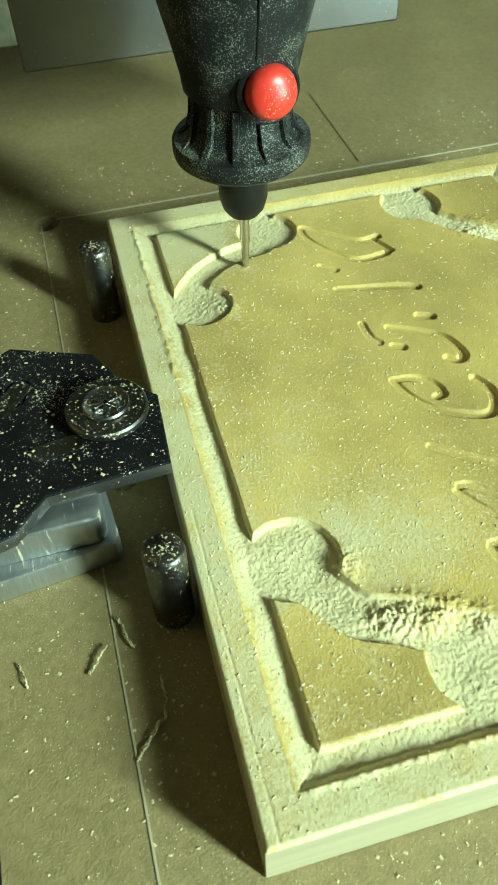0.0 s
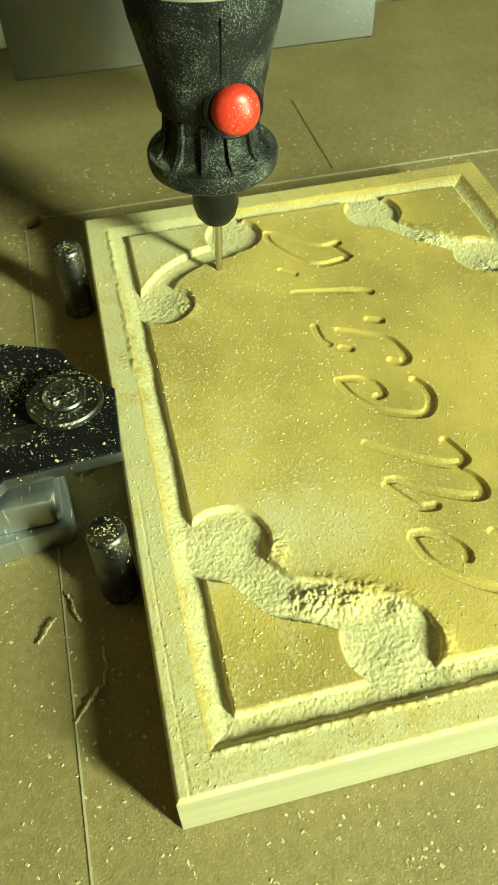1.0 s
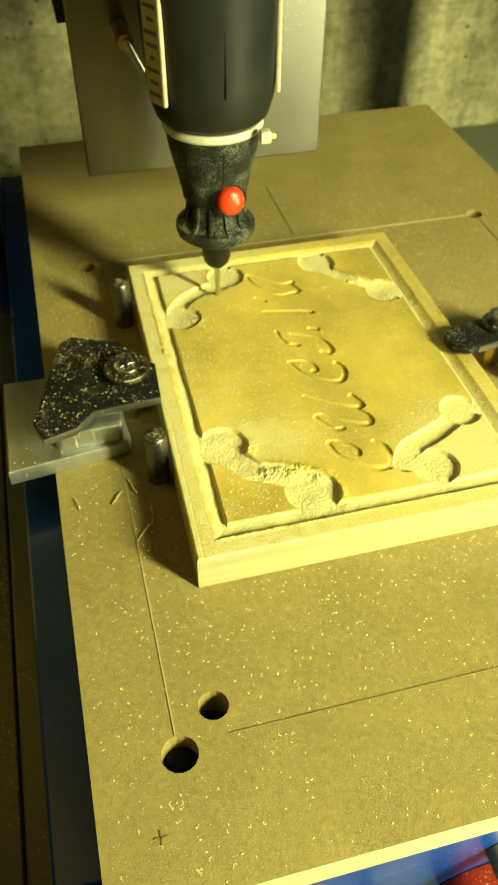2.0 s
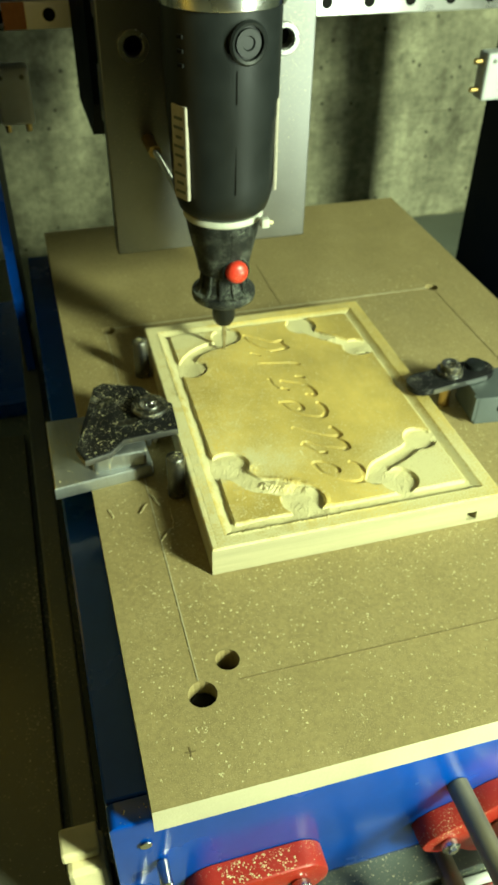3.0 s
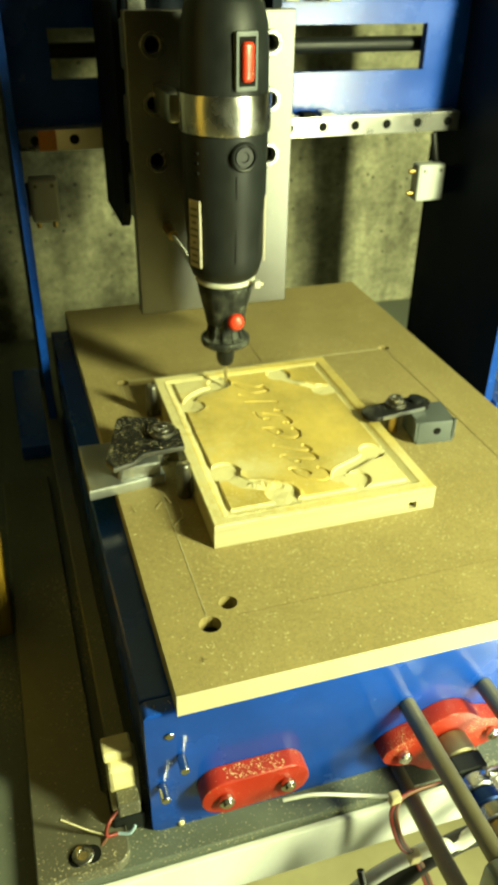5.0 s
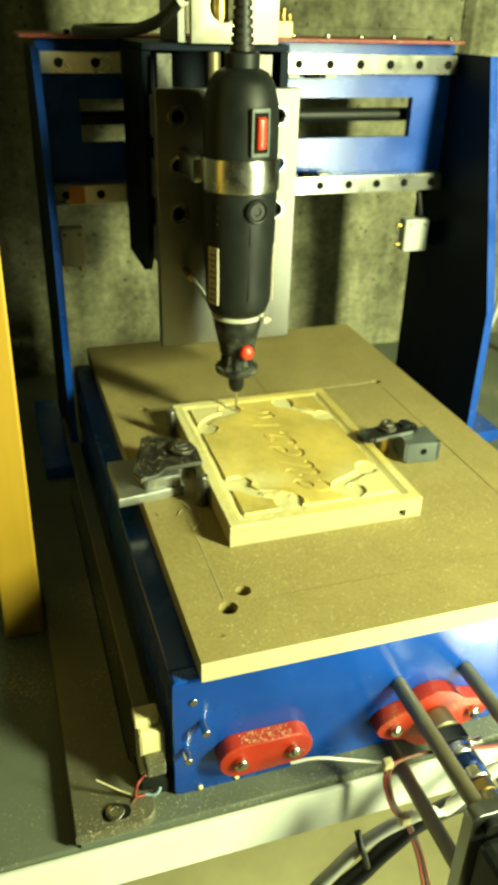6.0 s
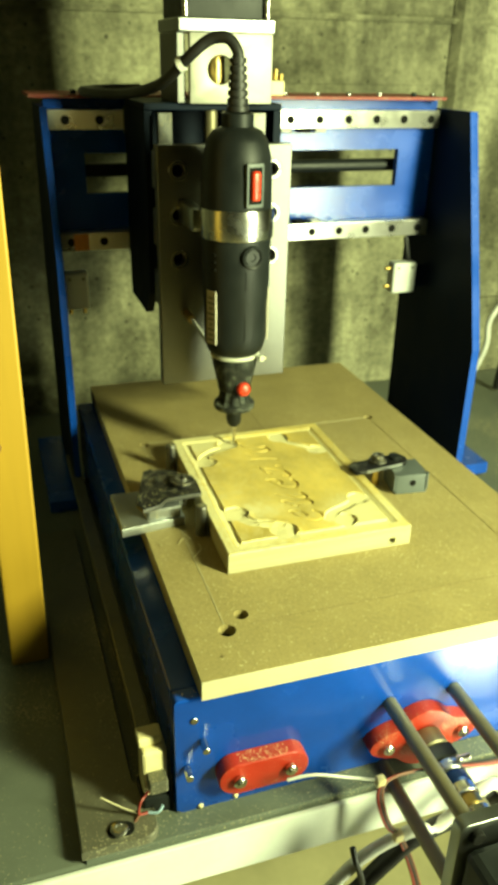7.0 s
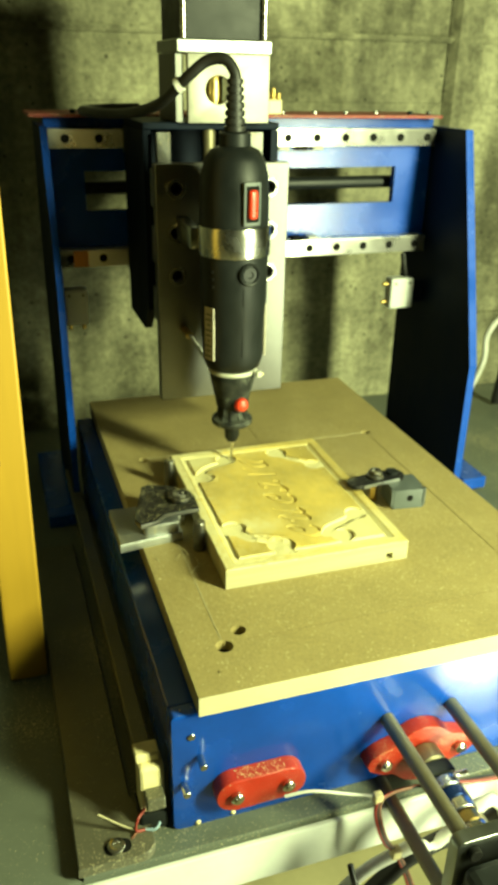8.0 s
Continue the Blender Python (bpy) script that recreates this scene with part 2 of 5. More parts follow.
def lathe(profile, n=32, m=None, bm=None, caps=True):
    """A turned body round z: profile as (radius, height) from one end to the other."""
    b = bm or bmesh.new()
    rings, made = [], []
    for r, z in profile:
        if r < 1e-6:
            ring = [b.verts.new((0, 0, z))]
        else:
            ring = [b.verts.new((r * math.cos(2 * math.pi * i / n), r * math.sin(2 * math.pi * i / n), z)) for i in range(n)]
        rings.append(ring)
        made += ring
    for a, c in zip(rings, rings[1:]):
        for i in range(n):
            j = (i + 1) % n
            if len(a) == 1 and len(c) == 1:
                continue
            if len(a) == 1:
                b.faces.new((a[0], c[j], c[i]))
            elif len(c) == 1:
                b.faces.new((a[i], a[j], c[0]))
            else:
                b.faces.new((a[i], a[j], c[j], c[i]))
    for ring, flip in ((rings[0], True), (rings[-1], False)):
        if caps and len(ring) > 1:
            b.faces.new(ring[::-1] if flip else ring)
    if m is not None:
        bmesh.ops.transform(b, verts=made, matrix=m)
    return b


def rod(a, c, r, n=20, bevel=0.0, bm=None):
    a, c = Vector(a), Vector(c)
    d = c - a
    m = Matrix.Translation(a) @ d.to_track_quat("Z", "Y").to_matrix().to_4x4()
    h = d.length
    prof = [(r - bevel, 0), (r, bevel), (r, h - bevel), (r - bevel, h)] if bevel else [(r, 0), (r, h)]
    return lathe(prof, n, m, bm)


def fill_loops(loops):
    """Triangles, as point numbers, that fill the first loop and leave out the others."""
    if len(loops) == 1:
        return tessellate_polygon(loops)
    f = bmesh.new()
    k, edges = 0, []
    for lp in loops:
        vs = [f.verts.new(p) for p in lp]
        edges += [f.edges.new((vs[i], vs[(i + 1) % len(vs)])) for i in range(len(vs))]
    f.verts.index_update()
    bmesh.ops.triangle_fill(f, edges=edges, use_beauty=True, normal=(0, 0, 1))
    f.verts.index_update()
    tris = [tuple(v.index for v in t.verts) for t in f.faces]
    f.free()
    return tris


def plate(outline, z0, z1, bevel=0.0, bm=None, m=None, holes=()):
    """A flat plate cut to an outline in x and y; holes are (x, y, radius) bored right through."""
    b = bm or bmesh.new()
    loops = [[Vector((x, y, 0)) for x, y in outline]]
    for hx, hy, hr in holes:
        loops.append([Vector((hx + hr * math.cos(2 * math.pi * i / 16), hy + hr * math.sin(2 * math.pi * i / 16), 0)) for i in range(16)])
    made = []
    tris = fill_loops(loops)
    flat = [p for lp in loops for p in lp]
    lo = [b.verts.new((p.x, p.y, z0)) for p in flat]
    hi = [b.verts.new((p.x, p.y, z1)) for p in flat]
    made = lo + hi
    for t in tris:
        if len(set(t)) == 3:
            b.faces.new([hi[i] for i in t])
            b.faces.new([lo[i] for i in reversed(t)])
    k = 0
    rim = []
    for lp in loops:
        n = len(lp)
        for i in range(n):
            j = (i + 1) % n
            b.faces.new((lo[k + i], lo[k + j], hi[k + j], hi[k + i]))
            rim.append((hi[k + i], hi[k + j]))
        k += n
    if bevel:
        es = [b.edges.get(e) for e in rim]
        bmesh.ops.bevel(b, geom=[e for e in es if e], offset=bevel, segments=2, affect="EDGES", profile=0.5)
        made = b.verts[:] if bm is None else made
    if m is not None:
        bmesh.ops.transform(b, verts=made, matrix=m)
    return b


def rounded(x0, y0, x1, y1, r, n=6):
    pts = []
    for cx, cy, a in ((x1 - r, y1 - r, 0), (x0 + r, y1 - r, 90), (x0 + r, y0 + r, 180), (x1 - r, y0 + r, 270)):
        for i in range(n + 1):
            t = radians(a + 90 * i / n)
            pts.append((cx + r * math.cos(t), cy + r * math.sin(t)))
    return pts


def cable(name, pts, r, material, parent=None, label=""):
    """A round cable swept along a smooth line through the points."""
    P = [Vector(p) for p in pts]
    line = []
    for i in range(len(P) - 1):
        p0, p1, p2, p3 = P[max(0, i - 1)], P[i], P[i + 1], P[min(len(P) - 1, i + 2)]
        for k in range(8):
            t = k / 8
            line.append(0.5 * (2 * p1 + (p2 - p0) * t + (2 * p0 - 5 * p1 + 4 * p2 - p3) * t * t + (3 * p1 - p0 - 3 * p2 + p3) * t ** 3))
    line.append(P[-1])
    b = bmesh.new()
    prev = None
    n = 10
    side = Vector((0.31, 0.77, 0.55)).normalized()
    for i, p in enumerate(line):
        d = (line[min(i + 1, len(line) - 1)] - line[max(i - 1, 0)]).normalized()
        side = (side - d * side.dot(d)).normalized()
        up = d.cross(side)
        ring = [b.verts.new(p + r * (math.cos(2 * math.pi * k / n) * side + math.sin(2 * math.pi * k / n) * up)) for k in range(n)]
        if prev:
            for k in range(n):
                b.faces.new((prev[k], prev[(k + 1) % n], ring[(k + 1) % n], ring[k]))
        else:
            b.faces.new(ring[::-1])
        prev = ring
    b.faces.new(prev)
    return link(name, b, material, parent, label, smooth=60)


FACE_FRONT = pose(0, 0, 0, 90, 0, 0)      # local z points to the front (-y)
CARRIAGE = []   # things that ride on the carriage


# ---- the room ----
FLOOR_Z, TABLE_Z = -0.86, -0.098


def structure(name, bm, material, label, category="wall", smooth=None):
    return tagged(link(name, bm, material, None, label, smooth), label, category, kind="structure")


def room():
    structure("floor", box(-1.6, -2.2, FLOOR_Z - 0.1, 2.0, 0.9, FLOOR_Z), M_FLOOR, "worn bare concrete basement floor", "floor")
    structure("ceiling", box(-1.6, -2.2, 1.5, 2.0, 0.9, 1.6), M_CEIL, "plain plastered basement ceiling", "ceiling")
    structure("wall_west", box(-1.7, -2.2, FLOOR_Z, -1.6, 0.9, 1.5), M_CONCRETE, "bare grey concrete side wall")
    structure("wall_east", box(2.0, -2.2, FLOOR_Z, 2.1, 0.9, 1.5), M_CONCRETE, "bare grey concrete side wall")
    structure("wall_south", box(-1.7, -2.3, FLOOR_Z, 2.1, -2.2, 1.5), M_CONCRETE, "bare grey concrete wall")
    # Back wall cast against boards: courses of uneven depth with ridges between them
    b = bmesh.new()
    box(-1.7, 0.585, FLOOR_Z, 2.1, 0.9, 1.5, bm=b)
    rng = random.Random(4)
    z = FLOOR_Z
    while z < 1.45:
        h = rng.uniform(0.09, 0.13)
        x = -1.7
        while x < 2.05:
            w = rng.uniform(0.5, 1.0)
            d = rng.uniform(0.0, 0.0030)
            box(x, 0.579 - d, z, min(2.1, x + w), 0.5845, z + h - 0.0003, bm=b)
            x += w
        z += h
    for z, h in ((0.316, 0.006), (0.318, 0.003), (-0.32, 0.006)):
        box(-1.7, 0.573 - (h == 0.003) * 0.002, z, 2.1, 0.5795, z + h, bm=b)
    structure("wall_north", b, M_CONCRETE, "rough board-marked grey concrete wall with damp stains")
    structure("trim", plate([(0.447, 0.566), (0.474, 0.563), (0.480, 0.5765), (0.440, 0.5765)], FLOOR_Z, 1.5, m=None), M_CONCRETE,
              "narrow concrete rib on the wall", "trim")


def work_table():
    t = empty("work_table", (0.25, 0.3, FLOOR_Z), "grey laminate worktop with a pale front edge on legs", "table")
    inv = Matrix.Translation((-0.25, -0.3, -FLOOR_Z))
    for name, bm, m in (
        ("tabletop", box(-0.62, -0.0090, TABLE_Z - 0.030, 1.05, 0.575, TABLE_Z, 0.002), M_TABLE),
        ("edge_strip", box(-0.62, -0.0125, TABLE_Z - 0.031, 1.05, -0.0095, TABLE_Z - 0.0005, 0.0008), M_TABLE_EDGE),
        ("leg", box(-0.60, 0.0, FLOOR_Z, -0.55, 0.05, TABLE_Z - 0.03, 0.003), M_GREY),
        ("leg", box(0.97, 0.0, FLOOR_Z, 1.02, 0.05, TABLE_Z - 0.03, 0.003), M_GREY),
        ("leg", box(-0.60, 0.51, FLOOR_Z, -0.55, 0.56, TABLE_Z - 0.03, 0.003), M_GREY),
        ("leg", box(0.97, 0.51, FLOOR_Z, 1.02, 0.56, TABLE_Z - 0.03, 0.003), M_GREY),
    ):
        bmesh.ops.transform(bm, verts=bm.verts[:], matrix=inv)
        part(name, bm, m, t)


def wooden_post():
    t = empty("wooden_post", (-0.09, 0.1745, TABLE_Z), "upright yellow pine post beside the machine", "post")
    b = box(-0.003, -0.02, 0, 0.022, 0.022, 0.9, 0.0015)
    bmesh.ops.transform(b, verts=b.verts[:], matrix=pose(0, 0, 0, 0, 0.6, 0))
    part("shaft", b, M_POST, t)
    part("knot", lathe([(0.0045, 0), (0.0040, 0.0006), (0, 0.0008)], 14, pose(0.004, -0.0202, 0.165, 90, 0, 0)), mat("knot", (0.22, 0.10, 0.03), 0.6, scale=300), t, "dark round knot", smooth=40)


# ---- the machine's frame ----
FRONT_Y = 0.0050


def base_sheet():
    t = empty("base_plate", (-0.04, 0.2, TABLE_Z), "dusty galvanised steel base sheet bolted to the table", "base plate")
    inv = (0.04, -0.2, -TABLE_Z)

    def put(name, bm, m, label="", smooth=None):
        bmesh.ops.translate(bm, verts=bm.verts[:], vec=inv)
        return part(name, bm, m, t, label, smooth)
    put("sheet", plate([(-0.064, -0.0085), (0.345, -0.0085), (0.345, 0.57), (-0.064, 0.57)], TABLE_Z, TABLE_Z + 0.0035, 0.0006), M_TABLE)
    corner = [(-0.0330 + 0.008 * math.sin(radians(9 * i)), -0.0005 - 0.008 * math.cos(radians(9 * i))) for i in range(11)]
    put("bar", plate([(-0.0662, -0.0086)] + corner + [(-0.0250, 0.020), (-0.0330, 0.030), (-0.0330, 0.305), (-0.0662, 0.305)], TABLE_Z + 0.0036, TABLE_Z + 0.0092, 0.0008), M_BASE, "dull steel bar with a rounded end")
    slot = rounded(-0.0520, -0.0048, -0.0375, 0.0038, 0.0042, 5)
    put("slot", plate(slot, TABLE_Z + 0.0093, TABLE_Z + 0.0096), M_HOLE, "dark slotted hole", 40)
    for n, at in (("bolt", (-0.0455, -0.0005, TABLE_Z + 0.0097)),):
        b = lathe([(0.0048, 0), (0.0048, 0.0012), (0.0040, 0.0018), (0.0024, 0.0018), (0.0020, 0.0008), (0, 0.0008)], 20)
        bmesh.ops.translate(b, verts=b.verts[:], vec=at)
        put(n, b, M_STEEL, "socket-head bolt", 40)


def machine_frame():
    """The blue box under the bed, with bearing plates and studs on its front."""
    t = empty("machine_frame", (0.13, 0.0, TABLE_Z + 0.0037), "glossy blue steel machine frame with red bearing plates", "machine frame")
    o = Vector((0.13, 0.0, TABLE_Z + 0.0037))

    def put(name, bm, m, label="", smooth=None, parent=None):
        bmesh.ops.translate(bm, verts=bm.verts[:], vec=-o)
        return part(name, bm, m, parent or t, label, smooth)
    z0 = o.z
    front = put("front_plate", plate(rounded(-0.0135, z0, 0.252, -0.0140, 0.003), 0, 0.008, 0.0008, m=Matrix.Translation((0, FRONT_Y + 0.008, 0)) @ pose(0, 0, 0, 90, 0, 0)), M_BLUE, "glossy blue front plate", 35)
    put("side_rail", box(-0.0135, FRONT_Y + 0.0085, z0 + 0.02, 0.018, 0.40, -0.0140, 0.001), M_BLUE)
    put("side_rail", box(0.238, FRONT_Y + 0.009, z0 + 0.02, 0.250, 0.40, -0.020, 0.001), M_BLUE)
    put("guide_rail", box(-0.028, 0.002, z0 + 0.022, -0.018, 0.40, z0 + 0.030, 0.001), M_BASE, "dull guide strip")
    put("rear_plate", box(-0.012, 0.4005, z0, 0.250, 0.4050, -0.020, 0.001), M_BLUE)
    put("slide", box(0.03, FRONT_Y + 0.010, -0.030, 0.06, 0.398, -0.0235, 0.001), M_RAIL)
    put("slide", box(0.19, FRONT_Y + 0.010, -0.030, 0.22, 0.398, -0.0235, 0.001), M_RAIL)

    def bearing(cx, cz, half, r, bolts, big, label):
        pts = []
        if big:   # wide flange with a round swelling in the middle
            for i in range(48):
                a = 2 * math.pi * i / 48
                ex, ez = math.cos(a), math.sin(a)
                q = 0.020
                rad = max(q, 1 / math.sqrt((ex / (half + 0.011)) ** 2 + (ez / 0.0125) ** 2))
                pts.append((cx + rad * ex, cz + rad * ez))
        else:
            for s, a0 in ((1, -90), (-1, 90)):
                for i in range(13):
                    a = radians(a0 + 180 * i / 12)
                    pts.append((cx + s * half + r * math.cos(a), cz + r * math.sin(a)))
        bp = put("bearing_plate", plate(pts, 0, 0.0092, 0.001, m=Matrix.Translation((0, FRONT_Y - 0.0003, 0)) @ pose(0, 0, 0, 90, 0, 0)), M_REDPAINT, label, 35)
        for bx in bolts:
            b = rod((bx, FRONT_Y - 0.0096, cz), (bx, FRONT_Y - 0.0128, cz), 0.0036, 20, 0.0006)
            rod((bx, FRONT_Y - 0.0129, cz), (bx, FRONT_Y - 0.0138, cz), 0.0018, 6, 0, b)
            part("bolt", b, M_STEEL, bp, "steel screw", 40).data.transform(Matrix.Translation(-o))
        return bp
    bearing(0.0335, -0.0685, 0.0150, 0.0105, (0.0190, 0.0480), False, "red oval bearing plate, dusty on top")
    bearing(0.131, -0.0725, 0.024, 0.012, (0.1070, 0.1550), True, "red flanged bearing plate, dusty on top")
    for sx, sz in ((0.0015, -0.0440), (-0.0075, -0.0610), (-0.003, -0.029)):
        put("stud", rod((sx, FRONT_Y - 0.0004, sz), (sx, FRONT_Y - (0.0085 if sz < -0.03 else 0.001), sz), 0.0021, 12, 0.00026), M_STEEL, "threaded stud", 40)
    for sx, sz in ((0.020, z0 + 0.003), (0.0, z0 + 0.002)):
        put("weld", lathe([(0.0016, 0), (0.0012, 0.001), (0, 0.0014)], 10, Matrix.Translation((sx, FRONT_Y - 0.0002, sz)) @ FACE_FRONT), M_CREAM, "", 60)


def motor_mount():
    """Standoff rods from the front plate to the motor, with the shaft coupling between."""
    cx, cz = 0.131, -0.0725
    y0, y1 = FRONT_Y - 0.0003, -0.0760
    t = empty("feed_motor", (cx, -0.09, -0.09), "stepper motor on four steel standoff rods", "motor")
    o = Vector((cx, -0.09, -0.09))

    def put(name, bm, m, label="", smooth=None):
        bmesh.ops.translate(bm, verts=bm.verts[:], vec=-o)
        return part(name, bm, m, t, label, smooth)
    for dx in (-0.0205, 0.0205):
        for dz in (-0.0242, 0.0242):
            put("standoff_rod", rod((cx + dx, y0, cz + dz), (cx + dx, y1, cz + dz), 0.0041, 20), M_ROD, "", 40)
    put("mount_plate", plate(rounded(cx - 0.029, cz - 0.031, cx + 0.029, cz + 0.031, 0.004), 0, 0.007, 0.0006, m=Matrix.Translation((0, y1 - 0.0002, 0)) @ pose(0, 0, 0, 90, 0, 0)), M_ALU, "milled aluminium mounting plate", 35)
    for dx in (-0.0205, 0.0205):
        for dz in (-0.0242, 0.0242):
            put("screw", rod((cx + dx, y1 - 0.0074, cz + dz), (cx + dx, y1 - 0.0108, cz + dz), 0.0036, 18, 0.0005), M_HOLE, "black screw", 40)
    put("body", box(cx - 0.028, y1 - 0.085, cz - 0.028, cx + 0.028, y1 - 0.0112, cz + 0.022, 0.004), M_BLACK)
    ya = FRONT_Y - 0.0096
    put("lead_screw_end", rod((cx, ya, cz), (cx, ya - 0.012, cz), 0.0098, 24, 0.001), M_ROD, "", 40)
    put("lock_block", box(cx - 0.0078, ya - 0.0215, cz - 0.0075, cx + 0.0078, ya - 0.0122, cz + 0.0082, 0.001), M_BLACK, "black lock block")
    for k, (m, r, label) in enumerate(((M_STEEL, 0.0085, "bright shaft coupling"), (M_BLUE_BAND, 0.0082, "blue anodised band"), (M_STEEL, 0.0085, "bright shaft coupling"), (M_BRASS, 0.0076, "brass band"), (M_STEEL, 0.0085, "bright shaft coupling"))):
        y = ya - 0.0220 - k * 0.0076
        put("coupling_ring", lathe([(r - 0.0008, 0), (r, 0.0008), (r, 0.0064), (r - 0.0008, 0.0072)], 24, Matrix.Translation((cx, y, cz)) @ FACE_FRONT), m, label, 40)
    put("clamp_screw", rod((cx + 0.004, ya - 0.026, cz + 0.0088), (cx + 0.012, ya - 0.026, cz + 0.0088), 0.0022, 14, 0.0004), M_STEEL, "clamping screw", 40)
    put("motor_shaft", rod((cx, ya - 0.0600, cz), (cx, y1 - 0.0001, cz), 0.0050, 20), M_ROD, "", 40)


def limit_switch_front():
    t = empty("limit_switch", (-0.022, 0.0185, TABLE_Z + 0.0037), "cream limit switch with a screw and loose wires", "limit switch")
    o = Vector((-0.022, 0.004, TABLE_Z + 0.0037))

    def put(name, bm, m, label="", smooth=None):
        bmesh.ops.translate(bm, verts=bm.verts[:], vec=-o)
        return part(name, bm, m, t, label, smooth)
    put("foot", box(-0.031, -0.006, o.z, -0.0155, 0.012, o.z + 0.012, 0.0015), M_BLACK)
    put("body", box(-0.030, -0.004, o.z + 0.0122, -0.0165, 0.010, o.z + 0.044, 0.002), M_CREAM)
    put("arm", box(-0.031, 0.0, o.z + 0.0442, -0.018, 0.010, o.z + 0.050, 0.001), M_CREAM)
    put("screw", lathe([(0.0040, 0), (0.0040, 0.002), (0.0033, 0.0026), (0, 0.0026)], 18, Matrix.Translation((-0.0235, -0.0042, o.z + 0.020)) @ FACE_FRONT), M_STEEL, "steel screw", 40)
    for pts, m in (([(-0.028, -0.005, o.z + 0.017), (-0.033, -0.010, o.z + 0.016), (-0.034, -0.010, o.z + 0.008), (-0.029, -0.009, o.z + 0.006)], M_WIRE_RED),
                   ([(-0.029, -0.009, o.z + 0.006), (-0.024, -0.011, o.z + 0.007), (-0.021, -0.010, o.z + 0.010)], M_WIRE_BLUE),
                   ([(-0.034, -0.010, o.z + 0.009), (-0.041, -0.008, o.z + 0.012), (-0.053, -0.004, o.z + 0.020)], M_ROD),
                   ([(-0.034, -0.010, o.z + 0.007), (-0.038, -0.013, o.z + 0.004), (-0.039, -0.016, o.z + 0.001)], M_WIRE_BROWN)):
        c = cable("wire", pts, 0.0008, m, t)
        c.data.transform(Matrix.Translation(-o))


# ---- the gantry ----
GL, GR, RAIL_Y = -0.0195, 0.343, 0.395


def gantry():
    t = empty("gantry", (0.165, 0.37, TABLE_Z + 0.0037), "blue painted steel gantry with two linear rails", "gantry")
    o = Vector((0.165, 0.37, TABLE_Z + 0.0037))

    def put(name, bm, m, label="", smooth=None, parent=None):
        bmesh.ops.translate(bm, verts=bm.verts[:], vec=-o)
        return part(name, bm, m, parent or t, label, smooth)
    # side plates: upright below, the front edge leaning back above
    yz = Matrix(((0, 0, 1, 0), (1, 0, 0, 0), (0, 1, 0, 0), (0, 0, 0, 1)))
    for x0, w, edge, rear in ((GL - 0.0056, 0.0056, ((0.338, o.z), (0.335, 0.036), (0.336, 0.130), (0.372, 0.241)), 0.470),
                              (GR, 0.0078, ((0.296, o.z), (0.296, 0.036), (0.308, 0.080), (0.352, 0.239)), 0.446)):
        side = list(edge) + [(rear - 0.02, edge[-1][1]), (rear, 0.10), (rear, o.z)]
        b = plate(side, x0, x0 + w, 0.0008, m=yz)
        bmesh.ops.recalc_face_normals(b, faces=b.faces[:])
        # Faces other than front and top take near-black navy: shade put into the colour.
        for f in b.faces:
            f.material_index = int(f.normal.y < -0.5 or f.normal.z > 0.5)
        put("side_plate", b, [M_NAVY, M_BLUE], "blue side plate, shade painted into its dark faces, edge left blue")
    put("foot", box(GL - 0.030, 0.330, o.z, GL - 0.0058, 0.468, o.z + 0.012, 0.001), M_BLUE)
    put("foot", box(GR + 0.0080, 0.290, o.z, GR + 0.034, 0.444, o.z + 0.012, 0.001), M_BLUE)
    # cross beam with a slot for the lead screw
    by0, by1 = RAIL_Y + 0.0145, RAIL_Y + 0.0225
    b = bmesh.new()
    xs, zs = (GL + 0.0003, 0.0115, 0.3065, GR - 0.0003), (0.124, 0.170, 0.203, 0.246)
    for ix in range(3):
        for iz in range(3):
            if (ix, iz) != (1, 1):
                for y, way in ((by0, 1), (by1, -1)):
                    b.faces.new([b.verts.new((xs[ix + p], y, zs[iz + q])) for p, q in ((0, 0), (1, 0), (1, 1), (0, 1))[::way]])
    bmesh.ops.remove_doubles(b, verts=b.verts[:], dist=1e-6)
    bmesh.ops.bridge_loops(b, edges=[e for e in b.edges if e.is_boundary and abs(e.verts[0].co.x - 0.159) < 0.1476 and 0.169 < e.verts[0].co.z < 0.204 and abs(e.verts[1].co.x - 0.159) < 0.1476 and 0.169 < e.verts[1].co.z < 0.204])
    bmesh.ops.bridge_loops(b, edges=[e for e in b.edges if e.is_boundary])
    put("beam", b, M_BLUE, "blue cross beam with a long slot")
    put("rear_web", box(GL + 0.0003, by1 + 0.045, 0.120, GR - 0.0003, by1 + 0.051, 0.160, 0.0006), M_BLUE)
    put("lead_screw", rod((GL + 0.0005, by0 + 0.020, 0.187), (GR - 0.0005, by0 + 0.020, 0.187), 0.0058, 16), M_BLACK, "greased dark lead screw", 40)
    # rails with counterbored holes
    for zc in (0.2300, 0.1320):
        rail = put("linear_rail", plate(rounded(GL + 0.002, zc - 0.0075, GR - 0.0045, zc + 0.0075, 0.0006, 2), 0, 0.014, 0.0006,
                                        m=Matrix.Translation((0, RAIL_Y + 0.0142, 0)) @ pose(0, 0, 0, 90, 0, 0)), M_RAIL, "bright steel linear rail", 35)
        for i in range(13):
            x = (-0.0041 if zc > 0.2 else -0.0062) + i * 0.0278
            b = lathe([(0.0036, 0), (0.0036, 0.0002), (0.0031, 0.00026), (0.0029, -0.001), (0, -0.001)], 16, Matrix.Translation((x, RAIL_Y + 0.0001, zc)) @ FACE_FRONT)
            put("screw_hole", b, M_HOLE, "", 40, None)
